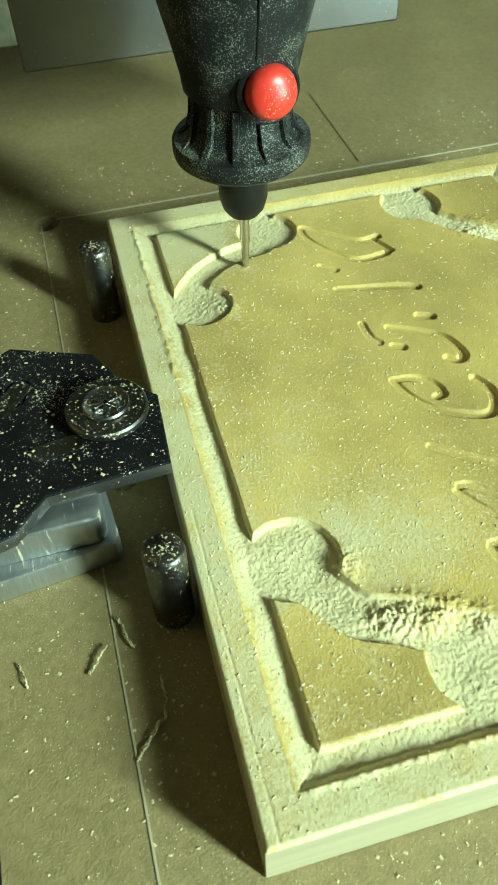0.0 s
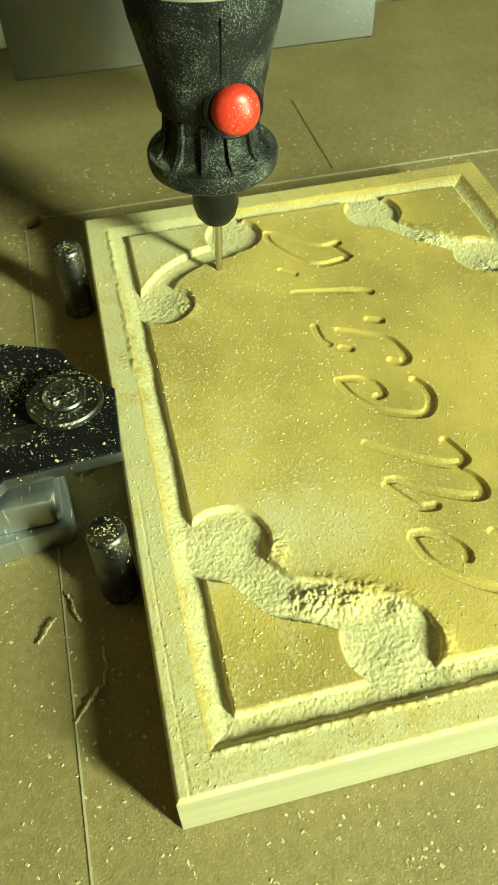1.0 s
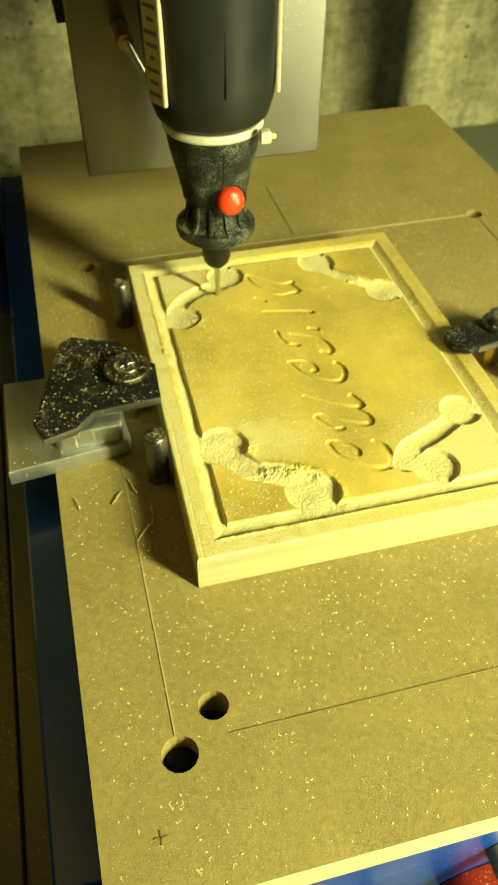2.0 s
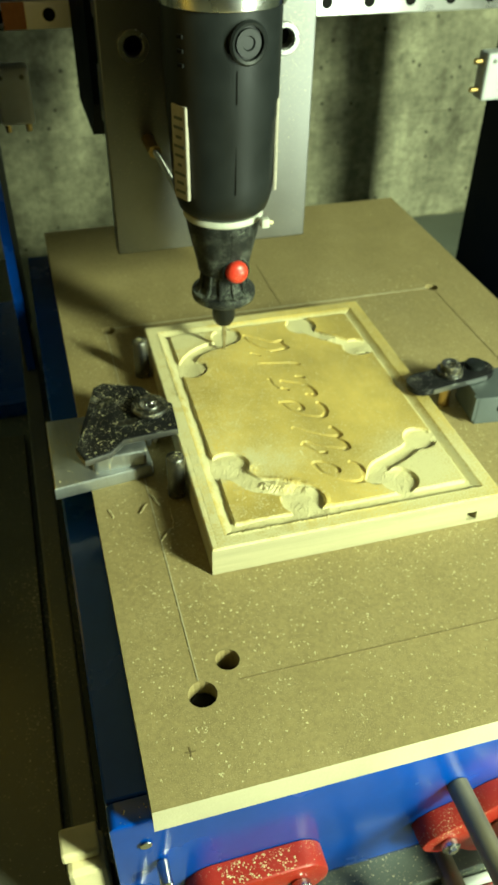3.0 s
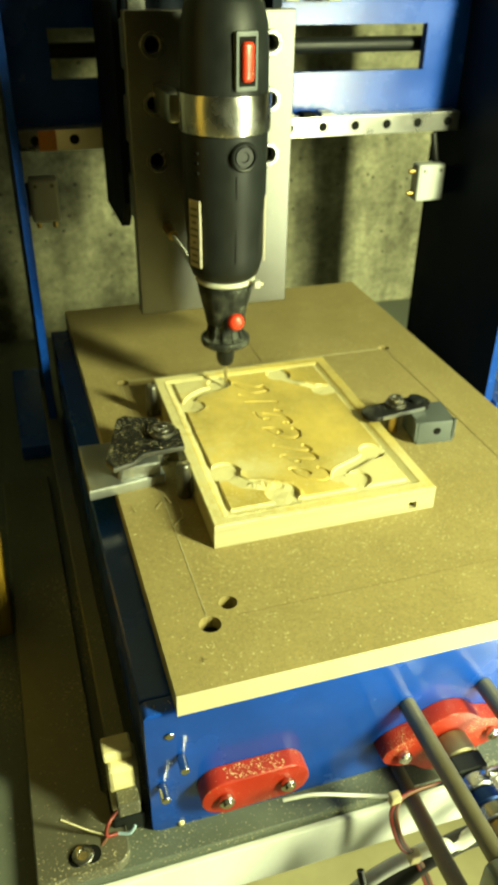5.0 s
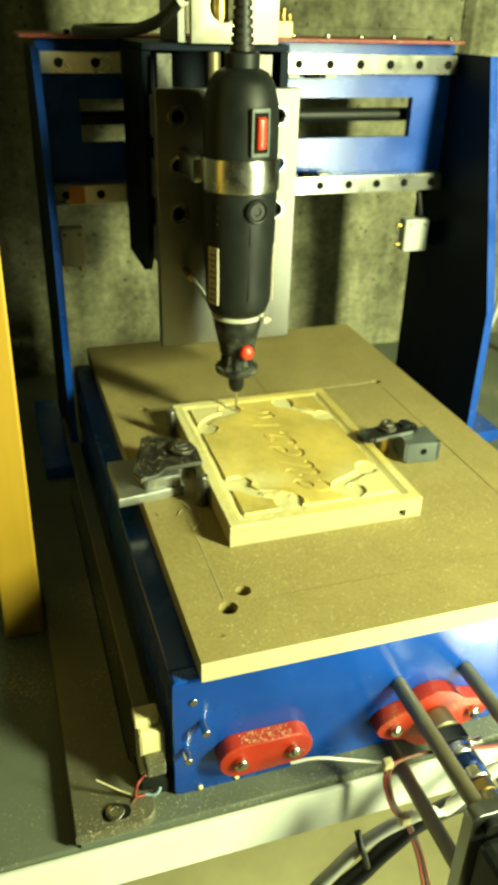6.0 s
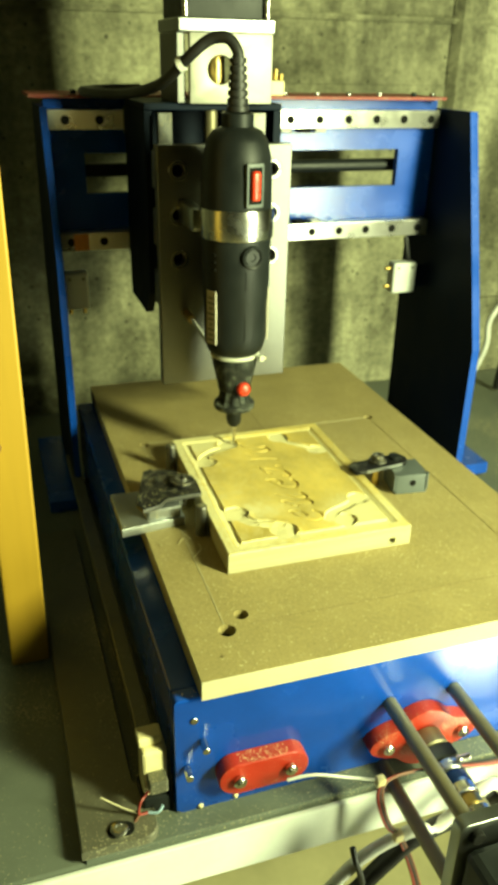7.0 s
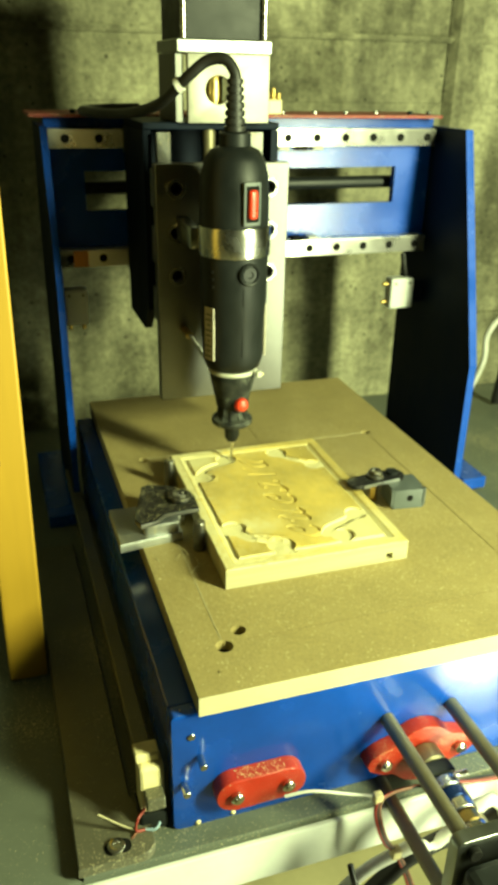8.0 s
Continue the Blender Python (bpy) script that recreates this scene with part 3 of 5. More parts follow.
    put("cover_strip", box(GL - 0.012, RAIL_Y - 0.004, 0.2463, GR - 0.002, by1 + 0.05, 0.2490, 0.0006), M_COVER, "dull red cover strip, dusty")
    for x in (0.004, 0.045, 0.185, 0.215, 0.245, 0.275, 0.310, 0.329):
        put("screw", rod((x, RAIL_Y + 0.002, 0.2492), (x, RAIL_Y + 0.002, 0.2525), 0.0026, 12, 0.0005), M_STEEL if int(x * 1000) % 2 else M_BLACK, "", 40)
    con = put("connector", box(0.1700, RAIL_Y - 0.002, 0.2492, 0.1830, RAIL_Y + 0.010, 0.2610, 0.0012), M_CREAM, "cream cable connector")
    for k, (x, h) in enumerate(((0.1715, 0.006), (0.1765, 0.009), (0.1815, 0.005))):
        b = rod((x, RAIL_Y + 0.004, 0.2612), (x, RAIL_Y + 0.004, 0.2612 + h), 0.0020, 10, 0.0004)
        bmesh.ops.translate(b, verts=b.verts[:], vec=-o)
        part("pin", b, M_BRASS, con, "brass pin", 40)
    for z in (0.1398, 0.2192):
        for x in (0.168, 0.181, 0.199, 0.214):
            put("grease_wiper", box(x, RAIL_Y - 0.001, z, x + 0.0105, RAIL_Y + 0.012, z + 0.0032, 0.0008), M_PIN if x in (0.181, 0.214) else M_HOLE, "dark greasy wiper")
    put("tape", box(-0.0040, RAIL_Y - 0.0004, 0.1250, 0.0085, RAIL_Y - 0.0001, 0.1390), M_COPPER, "copper-coloured tape")
    # limit switches on dark brackets, terminals below on one, inward on the other
    for x0, x1, z0, z1, wall_x, ends in ((-0.0150, 0.0052, 0.0740, 0.1062, GL + 0.0003, "below"), (0.3045, 0.3300, 0.0680, 0.0985, GR - 0.0003, "inward")):
        sw = put("limit_switch", box(x0, RAIL_Y - 0.004, z0, x1, RAIL_Y + 0.010, z1, 0.002), M_WHITE, "small white limit switch")
        a, c = sorted((wall_x, x1 + 0.0003 if wall_x > x1 else x0 - 0.0003))
        put("switch_bracket", box(a, RAIL_Y + 0.002, z0 + 0.004, c, RAIL_Y + 0.006, z1 - 0.004, 0.0004), M_NAVY)
        for k in (0.2, 0.8):
            if ends == "below":
                q = x0 + (x1 - x0) * k
                b = rod((q, RAIL_Y + 0.003, z0 - 0.0002), (q, RAIL_Y + 0.003, z0 - 0.0055), 0.0018, 12, 0.0004)
            else:
                q = z0 + (z1 - z0) * k
                b = rod((x0 - 0.0002, RAIL_Y + 0.003, q), (x0 - 0.0060, RAIL_Y + 0.003, q), 0.0020, 12, 0.0004)
            bmesh.ops.translate(b, verts=b.verts[:], vec=-o)
            part("terminal", b, M_BRASS, sw, "brass terminal", 40)
            b = rod((x0 + (x1 - x0) * k, RAIL_Y - 0.0042, z1 - 0.005), (x0 + (x1 - x0) * k, RAIL_Y - 0.0048, z1 - 0.005), 0.0014, 12)
            bmesh.ops.translate(b, verts=b.verts[:], vec=-o)
            part("rivet", b, M_PIN, sw, "dark rivet", 40)
    lead = cable("switch_lead", [(0.325, RAIL_Y + 0.006, 0.0985), (0.323, RAIL_Y + 0.007, 0.108), (0.3215, RAIL_Y + 0.010, 0.121)], 0.0028, M_CABLE, t, "black switch lead")
    lead.data.transform(Matrix.Translation(-o))
    CARRIAGE.append(t)


# ---- carriage and tool ----
AX, AY = 0.0713, 0.2134     # the tool's axis at the start
PLATE_Y = 0.262


def carriage():
    t = empty("z_carriage", (AX, PLATE_Y, 0.047), "aluminium carriage plate on dark blue slide box, stepper motor above", "carriage")
    o = Vector((AX, PLATE_Y, 0.047))

    def put(name, bm, m, label="", smooth=None, parent=None):
        bmesh.ops.translate(bm, verts=bm.verts[:], vec=-o)
        return part(name, bm, m, parent or t, label, smooth)
    holes = [(0.0435, z, 0.0042) for z in (0.1440, 0.1755, 0.2060)] + [(0.1130, z, 0.0042) for z in (0.1440, 0.1755, 0.2060)]
    put("tool_plate", plate(rounded(0.0285, 0.0470, 0.1280, 0.2230, 0.0008, 2), 0, 0.009, 0.0006, m=Matrix.Translation((0, PLATE_Y + 0.009, 0)) @ pose(0, 0, 0, 90, 0, 0), holes=holes), M_ALU_PLATE, "scuffed aluminium tool plate")
    for hx, hz, _ in holes:
        put("bushing", lathe([(0.0044, -0.003), (0.0048, 0.0010), (0.0068, 0.0010), (0.0073, 0.0002), (0.0073, -0.0005)], 24, Matrix.Translation((hx, PLATE_Y - 0.0003, hz)) @ FACE_FRONT, caps=False), M_STEEL, "", 40)
        put("bolt", lathe([(0.0041, 0), (0.0041, 0.002), (0.0025, 0.0024), (0, 0.0024)], 18, Matrix.Translation((hx, PLATE_Y + 0.0085, hz)) @ FACE_FRONT), M_HOLE, "sunk dark bolt", 40)
    # slide box behind the plate, its lower corners cut off
    yz = Matrix(((0, 0, 1, 0), (1, 0, 0, 0), (0, 1, 0, 0), (0, 0, 0, 1)))
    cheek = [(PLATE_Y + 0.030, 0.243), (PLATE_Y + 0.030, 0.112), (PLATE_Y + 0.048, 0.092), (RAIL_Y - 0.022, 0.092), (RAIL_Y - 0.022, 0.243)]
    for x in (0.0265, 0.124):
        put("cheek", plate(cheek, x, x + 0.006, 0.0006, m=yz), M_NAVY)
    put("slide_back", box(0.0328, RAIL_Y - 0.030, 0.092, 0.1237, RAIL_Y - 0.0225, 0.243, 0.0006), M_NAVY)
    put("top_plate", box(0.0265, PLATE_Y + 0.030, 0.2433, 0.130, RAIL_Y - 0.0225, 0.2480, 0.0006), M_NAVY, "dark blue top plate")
    for x in (0.040, 0.110):
        put("slide_rail", box(x - 0.005, PLATE_Y + 0.0225, 0.095, x + 0.005, PLATE_Y + 0.0295, 0.242, 0.00026), M_PIN)
        for z in (0.120, 0.165, 0.205):
            put("bearing_block", box(x - 0.011, PLATE_Y + 0.0093, z - 0.013, x + 0.011, PLATE_Y + 0.0222, z + 0.013, 0.001), M_ALU)
    put("lead_screw", rod((0.078, PLATE_Y + 0.040, 0.095), (0.078, PLATE_Y + 0.040, 0.2430), 0.005, 16), M_ROD, "", 40)
    for x in (0.045, 0.105):
        put("runner", box(x - 0.016, RAIL_Y - 0.0222, 0.121, x + 0.016, RAIL_Y - 0.0005, 0.1430, 0.001), M_GREY)
        put("runner", box(x - 0.016, RAIL_Y - 0.0222, 0.219, x + 0.016, RAIL_Y - 0.0005, 0.2410, 0.001), M_GREY)
    # motor stand: pale plates with the coupling between, motor above
    sy = PLATE_Y + 0.026
    put("stand_side", box(0.0500, sy, 0.2482, 0.0560, sy + 0.055, 0.2930, 0.0006), M_ALU_PLATE)
    put("stand_side", box(0.1120, sy, 0.2482, 0.1180, sy + 0.055, 0.2930, 0.0006), M_ALU_PLATE)
    fr = [(0.0580, 0.2482), (0.1180, 0.2482), (0.1180, 0.2930), (0.0580, 0.2930)]
    put("stand_front", plate(fr, 0, 0.005, 0.0005, m=Matrix.Translation((0, sy - 0.0005, 0)) @ pose(0, 0, 0, 90, 0, 0), holes=[(0.0800, 0.2700, 0.0095)]), M_STAND, "pale machined front plate", 30)
    put("coupling", rod((0.080, sy + 0.010, 0.2485), (0.080, sy + 0.010, 0.2925), 0.0072, 20, 0.0008), M_BRASS, "brass shaft coupling", 40)
    put("motor_flange", box(0.0500, sy - 0.006, 0.2933, 0.1195, sy + 0.060, 0.3020, 0.001), M_ALU, "pale motor flange")
    put("motor", plate([(0.0535, sy - 0.002), (0.1160, sy - 0.002), (0.1160, sy + 0.056), (0.0535, sy + 0.056)], 0.3022, 0.372, 0.003), M_BLACK, "black stepper motor body")
    for x in (0.0555, 0.1140):
        put("motor_screw", rod((x, sy - 0.0035, 0.3023), (x, sy - 0.0035, 0.330), 0.0022, 12), M_STEEL, "", 40)
    CARRIAGE.append(t)


def rotary_tool():
    t = empty("rotary_tool", (AX, AY, 0.0115), "black rotary tool, red buttons, steel clamp band, dusty nose", "rotary tool")
    o = Vector((0, 0, 0.0115))

    def put(name, bm, m, label="", smooth=40, parent=None):
        bmesh.ops.translate(bm, verts=bm.verts[:], vec=-o)
        return part(name, bm, m, parent or t, label, smooth)
    put("milling_bit", lathe([(0, 0.0112), (0.0007, 0.0114), (0.0010, 0.020), (0.0012, 0.0215), (0.0012, 0.034)], 16), M_STEEL, "thin bright steel milling bit")
    put("collet_nut", lathe([(0.0036, 0.0290), (0.0048, 0.0306), (0.0056, 0.0334), (0.0056, 0.0450)], 28), M_BLACK, "plain black collet nut")
    nose = put("nose_ring", lathe([(0.0090, 0.0436), (0.0134, 0.0434), (0.0148, 0.0446), (0.0151, 0.0458), (0.0151, 0.0478), (0.0148, 0.0484), (0.0124, 0.0487), (0.0108, 0.0500), (0.0100, 0.0540), (0.0098, 0.0582), (0.0060, 0.0584)], 48), M_NOSE, "dusty ribbed nose ring", 30)
    for i in range(12):
        a = math.radians(30 * i + 10)
        b = bmesh.new()
        prof = [(0.0094, 0.0580), (0.0108, 0.0580), (0.0111, 0.0536), (0.0119, 0.0506), (0.0140, 0.0482), (0.0094, 0.0482)]
        vs = []
        for s in (-0.0006, 0.0006):
            vs.append([b.verts.new((r, s, z)) for r, z in prof])
        b.faces.new(vs[0][::-1])
        b.faces.new(vs[1])
        for k in range(len(prof)):
            j = (k + 1) % len(prof)
            b.faces.new((vs[0][k], vs[0][j], vs[1][j], vs[1][k]))
        bmesh.ops.rotate(b, verts=b.verts[:], cent=(0, 0, 0), matrix=Matrix.Rotation(a, 3, "Z"))
        put("rib", b, M_NOSE, "", None, nose)
    put("nose_cone", lathe([(0.0060, 0.0586), (0.0112, 0.0586), (0.0118, 0.0592), (0.0121, 0.0620), (0.0134, 0.0680), (0.0158, 0.0780), (0.0166, 0.0835), (0.0166, 0.0850), (0.0100, 0.0850)], 40), M_BLACK_DUSTY, "dusty black nose cone")
    b = box(-0.00012, -0.0003, -0.0065, 0.00012, 0.0003, 0.0065)
    bmesh.ops.transform(b, verts=b.verts[:], matrix=pose(0, -0.0151, 0.0755, 13.5, 0, 0))
    put("seam", b, M_HOLE, "", None)
    bd = pose(0.0026, -0.0112, 0.0625, 84, 0, 6)
    put("button_ring", lathe([(0.0066, -0.004), (0.0066, 0.0012), (0.0060, 0.0018), (0.0052, 0.0014)], 28, bd), M_BLACK_DUSTY)
    put("lock_button", lathe([(0.0051, 0.0), (0.0052, 0.0028), (0.0048, 0.0041), (0.0040, 0.0050), (0.0024, 0.0056), (0, 0.0058)], 28, bd), M_RED, "round red spindle lock button")
    put("collar", lathe([(0.0120, 0.0851), (0.0172, 0.0851), (0.0178, 0.0858), (0.0178, 0.0872), (0.0172, 0.0880), (0.0120, 0.0880)], 40), M_COLLAR, "pale grey collar")
    put("collar_lock", box(0.0125, -0.0190, 0.0846, 0.0162, -0.0150, 0.0888, 0.0006), M_COLLAR, "pale plastic lock of the tie")
    b = rod((0.0163, -0.0172, 0.0866), (0.0180, -0.0174, 0.0864), 0.0009, 8, 0.0002)
    put("collar_tail", b, M_CREAM, "short cut tail")
    body = put("body", lathe([(0.0120, 0.0881), (0.0165, 0.0881), (0.0195, 0.0905), (0.0212, 0.0960), (0.0218, 0.1030), (0.0226, 0.1280), (0.0229, 0.1290), (0.0229, 0.1350), (0.0232, 0.1360), (0.0236, 0.1690),
                              (0.0234, 0.1900), (0.0232, 0.2080), (0.0225, 0.2200), (0.0200, 0.2300), (0.0160, 0.2360), (0.0105, 0.2385), (0.0105, 0.2460), (0.0092, 0.2470), (0.0050, 0.2470)], 48), M_BLACK, "matt black tool body")
    put("body_seam", box(-0.00015, -0.0237, 0.138, 0.00015, -0.0228, 0.150), M_HOLE)
    put("body_seam", box(-0.00015, -0.0224, 0.102, 0.00015, -0.0212, 0.127), M_HOLE)
    for a in (-62, 72):
        b = box(-0.0045, -0.0012, 0.098, 0.0045, 0.0005, 0.136, 0.0006)
        bmesh.ops.transform(b, verts=b.verts[:], matrix=pose(0, 0, 0, 0, 0, a) @ Matrix.Translation((0, -0.0222, 0)))
        sticker = put("label", b, M_LABEL, "worn pale sticker", None)
        for k in range(9):   # rows of small print that cannot be read
            w = (0.0030, 0.0022, 0.0034, 0.0012, 0.0028, 0.0033, 0.0018, 0.0031, 0.0025)[k]
            b = box(-w, -0.00135, 0.1008 + k * 0.0037, w, -0.00125, 0.1020 + k * 0.0037)
            bmesh.ops.transform(b, verts=b.verts[:], matrix=pose(0, 0, 0, 0, 0, a) @ Matrix.Translation((0, -0.0222, 0)))
            put("print_bar", b, M_GREY, "", None, sticker)
    for i in range(3):
        b = box(-0.0014, -0.0242, 0.150 + i * 0.005, 0.0014, -0.0225, 0.1515 + i * 0.005, 0.0003)
        bmesh.ops.rotate(b, verts=b.verts[:], cent=(0, 0, 0), matrix=Matrix.Rotation(radians(-55), 3, "Z"))
        put("vent_slot", b, M_HOLE, "", None)
    bs = pose(0.0040, -0.0222, 0.1595, 90, 0, 10)
    boss = put("brush_cap_ring", lathe([(0.0078, -0.004), (0.0078, 0.0018), (0.0070, 0.0026), (0.0060, 0.0022), (0.0058, 0.0006), (0.0, 0.0006)], 30, bs), M_BLACK, "round brush cap")
    put("brush_cap", lathe([(0.0052, 0.0007), (0.0050, 0.0018), (0.0026, 0.0018), (0.0022, 0.0010), (0, 0.0010)], 24, bs), M_BLACK, "slotted cap", 40)
    # switch in its frame
    sw = pose(0.0045, -0.0224, 0.2050, 90, 0, 12)
    put("switch_frame", plate(rounded(-0.0062, -0.0135, 0.0062, 0.0135, 0.001, 3), -0.004, 0.0022, 0.0005, m=sw), M_GREY, "grey switch frame", 35)
    b = box(-0.0046, -0.0112, 0.0019, 0.0046, 0.0112, 0.0025)
    bmesh.ops.transform(b, verts=b.verts[:], matrix=sw)
    put("switch_well", b, M_HOLE, "dark switch well", None)
    b = box(-0.0036, -0.0092, 0.0010, 0.0030, 0.0092, 0.0052, 0.002, 3)
    bmesh.ops.transform(b, verts=b.verts[:], matrix=sw)
    put("switch", b, M_RED, "red slide switch", 40)
    put("clamp_band", lathe([(0.0238, 0.1700), (0.0248, 0.1700), (0.0250, 0.1704), (0.0250, 0.1888), (0.0248, 0.1892), (0.0238, 0.1892)], 56), M_STEEL, "polished steel clamp band")
    b = box(-0.0290, 0.006, 0.1720, -0.0200, 0.0475, 0.1872, 0.002)
    put("clamp_arm", b, M_ALU, "", 35)
    b = box(0.0200, 0.006, 0.1720, 0.0290, 0.0475, 0.1872, 0.002)
    put("clamp_arm", b, M_ALU, "", 35)
    b = rod((-0.0240, 0.030, 0.104), (-0.0160, -0.002, 0.0890), 0.0014, 10)
    put("brace_wire", b, M_STEEL, "thin steel brace wire", 50)
    put("brace_nut", rod((-0.024, 0.0475, 0.104), (-0.024, 0.030, 0.104), 0.0030, 8), M_BRASS, "", 40)
    prof, z = [(0.0085, 0.2472)], 0.2472
    for i in range(7):
        r = 0.0070 - i * 0.0003
        prof += [(r, z), (r, z + 0.0030), (r - 0.0014, z + 0.0032), (r - 0.0014, z + 0.0044)]
        z += 0.0046
    put("strain_relief", lathe(prof + [(0.003, z)], 24), M_CABLE, "ribbed rubber strain relief", 30)
    cable("power_cord", [(0, 0, 0.272), (0.0, 0.001, 0.2810), (-0.0055, 0.005, 0.2885), (-0.015, 0.012, 0.2875), (-0.026, 0.020, 0.2780), (-0.040, 0.045, 0.261), (-0.058, 0.085, 0.2535), (-0.080, 0.130, 0.2530), (-0.060, 0.170, 0.2535), (-0.030, 0.165, 0.2545)], 0.0036, M_CABLE, t, "thick black power cord").data.transform(Matrix.Translation(-o))
    tie = lathe([(0.0040, -0.002), (0.0048, -0.0018), (0.0048, 0.0018), (0.0040, 0.002)], 20, pose(-0.030, 0.026, 0.2735, 60, 0, 60))
    put("cable_tie", tie, M_WIRE_WHITE, "white cable tie", 40)
    CARRIAGE.append(t)


# ---- the bed and what lies on it ----
def bed_board():
    t = empty("bed_board", (0.126, 0.2, -0.012), "dusty brown MDF bed board with scored lines and holes", "board")
    o = Vector((0.126, 0.2, -0.012))
    H = [(0.0345, 0.0455, 0.0043), (0.0232, 0.0345, 0.0050), (0.2205, 0.2715, 0.0040), (0.0245, 0.2700, 0.0040)]
    b = plate([(0, 0), (0.2525, 0), (0.2525, 0.405), (0, 0.405)], -0.012, 0.0, holes=H)
    for f in b.faces:
        c = f.calc_center_median()
        if abs(f.normal.z) < 0.5 and (c.y < 1e-4 or c.y > 0.4049 or c.x < 1e-4 or c.x > 0.2524):
            f.material_index = 1
    bmesh.ops.translate(b, verts=b.verts[:], vec=-o)
    part("board", b, [M_MDF, M_MDF_EDGE], t, "", None)
    b = rod((0.0232, 0.0345, -0.0118), (0.0232, 0.0345, -0.0055), 0.0044, 20, 0.0006)
    rod((0.0232, 0.0345, -0.0054), (0.0232, 0.0345, -0.0050), 0.0022, 6, 0, b)
    bmesh.ops.translate(b, verts=b.verts[:], vec=-o)
    part("sunk_bolt", b, M_HOLE, t, "dark sunk bolt", 40)
    # scored lines: narrow strips with a raised burr
    def line(x0, y0, x1, y1, w, m):
        bb = box(x0 - w, y0 - w, 0.00006, x1 + w, y1 + w, 0.00024)
        bmesh.ops.translate(bb, verts=bb.verts[:], vec=-o)
        part("scored_line", bb, m, t)
    pale = M_MDF_EDGE
    dark = mat("scored_mdf", (0.235, 0.18, 0.072), 0.8, scale=200)
    line(0.0229, 0.040, 0.0229, 0.268, 0.00018, pale)
    line(0.0370, 0.0368, 0.2200, 0.0368, 0.00013, dark)
    line(0.0280, 0.2712, 0.2165, 0.2712, 0.0003, pale)
    line(0.2207, 0.040, 0.2207, 0.268, 0.0003, dark)
    line(0.1255, 0.275, 0.1255, 0.325, 0.0002, dark)
    line(0.0135, 0.0155, 0.0165, 0.0155, 0.0002, dark)
    line(0.0150, 0.0140, 0.0150, 0.0170, 0.0002, dark)
    # carrier under the board
    bb = box(0.02, 0.01, -0.0232, 0.235, 0.395, -0.0122, 0.001)
    bmesh.ops.translate(bb, verts=bb.verts[:], vec=-o)
    part("carrier", bb, M_NAVY, t, "dark metal carrier")


PX, PY, PT = 0.0385, 0.0835, 0.0136     # plaque: corner on the bed, thickness
PW, PL = 0.1210, 0.1615


def value_noise(u, v, cell, seed):
    rs = np.random.RandomState(seed)
    g = rs.rand(256, 256)
    a, c = u / cell, v / cell
    i, j = np.floor(a).astype(int), np.floor(c).astype(int)
    fa, fc = a - i, c - j
    fa, fc = fa * fa * (3 - 2 * fa), fc * fc * (3 - 2 * fc)
    i, j = i % 255, j % 255
    return (g[i, j] * (1 - fa) + g[i + 1, j] * fa) * (1 - fc) + (g[i, j + 1] * (1 - fa) + g[i + 1, j + 1] * fa) * fc


def near_line(u, v, pts):
    """Distance to a line that bends smoothly through the points."""
    P = [np.array(p, float) for p in pts]
    fine = []
    for i in range(len(P) - 1):
        p0, p1, p2, p3 = P[max(0, i - 1)], P[i], P[i + 1], P[min(len(P) - 1, i + 2)]
        for k in range(6):
            s = k / 6
            fine.append(0.5 * (2 * p1 + (p2 - p0) * s + (2 * p0 - 5 * p1 + 4 * p2 - p3) * s * s + (3 * p1 - p0 - 3 * p2 + p3) * s ** 3))
    fine.append(P[-1])
    d = np.full(u.shape, 1e3)
    for a, c in zip(fine, fine[1:]):
        e = c - a
        s = np.clip(((u - a[0]) * e[0] + (v - a[1]) * e[1]) / max(1e-9, e @ e), 0, 1)
        d = np.minimum(d, np.hypot(u - a[0] - s * e[0], v - a[1] - s * e[1]))
    return d


STROKES = (
    ((67.0, 124.4), (59.3, 124.1), (53.9, 129.0), (49.7, 136.3), (49.9, 141.4), (55.8, 136.5), (62.2, 131.7), (67.5, 131.9)), ((66.1, 130.2), (68.5, 125.4)),
    ((49.3, 124.2), (52.4, 121.5)), ((50.2, 114.3), (65.5, 111.1), (69.1, 109.5)),
    ((65.1, 99.5), (67.9, 98.3)), ((51.4, 100.5), (51.7, 95.8), (53.0, 93.3)), ((55.7, 91.5), (57.5, 90.4)),
    ((56.8, 97.6), (63.4, 94.1), (67.8, 90.8), (69.5, 84.9), (67.8, 83.1), (65.6, 84.3)),
    ((51.4, 81.3), (56.2, 80.5), (59.2, 78.0), (60.0, 74.7), (58.4, 74.1)),
    ((51.3, 80.9), (53.2, 75.4), (57.4, 70.3), (63.5, 67.1), (67.3, 66.7), (69.6, 69.5), (70.0, 73.3), (68.3, 76.8)),
    ((51.4, 61.7), (56.2, 57.9), (64.0, 52.9), (67.8, 51.6), (70.0, 52.3), (69.4, 54.7), (67.9, 58.1)),
    ((52.7, 51.0), (55.2, 50.4), (59.2, 47.0), (65.8, 43.5), (69.1, 42.7), (70.4, 43.8), (70.0, 46.9), (67.7, 50.0)),
    ((51.7, 49.9), (54.2, 45.8), (56.5, 43.1), (59.6, 42.6)), ((52.7, 37.4), (55.7, 37.0), (59.1, 34.4), (60.9, 31.5), (60.8, 29.8)),
    ((52.2, 36.7), (53.6, 31.2), (58.0, 26.2), (63.7, 22.4), (68.1, 21.8), (70.3, 23.7), (70.9, 27.4), (70.4, 31.1), (67.9, 34.0)),
)


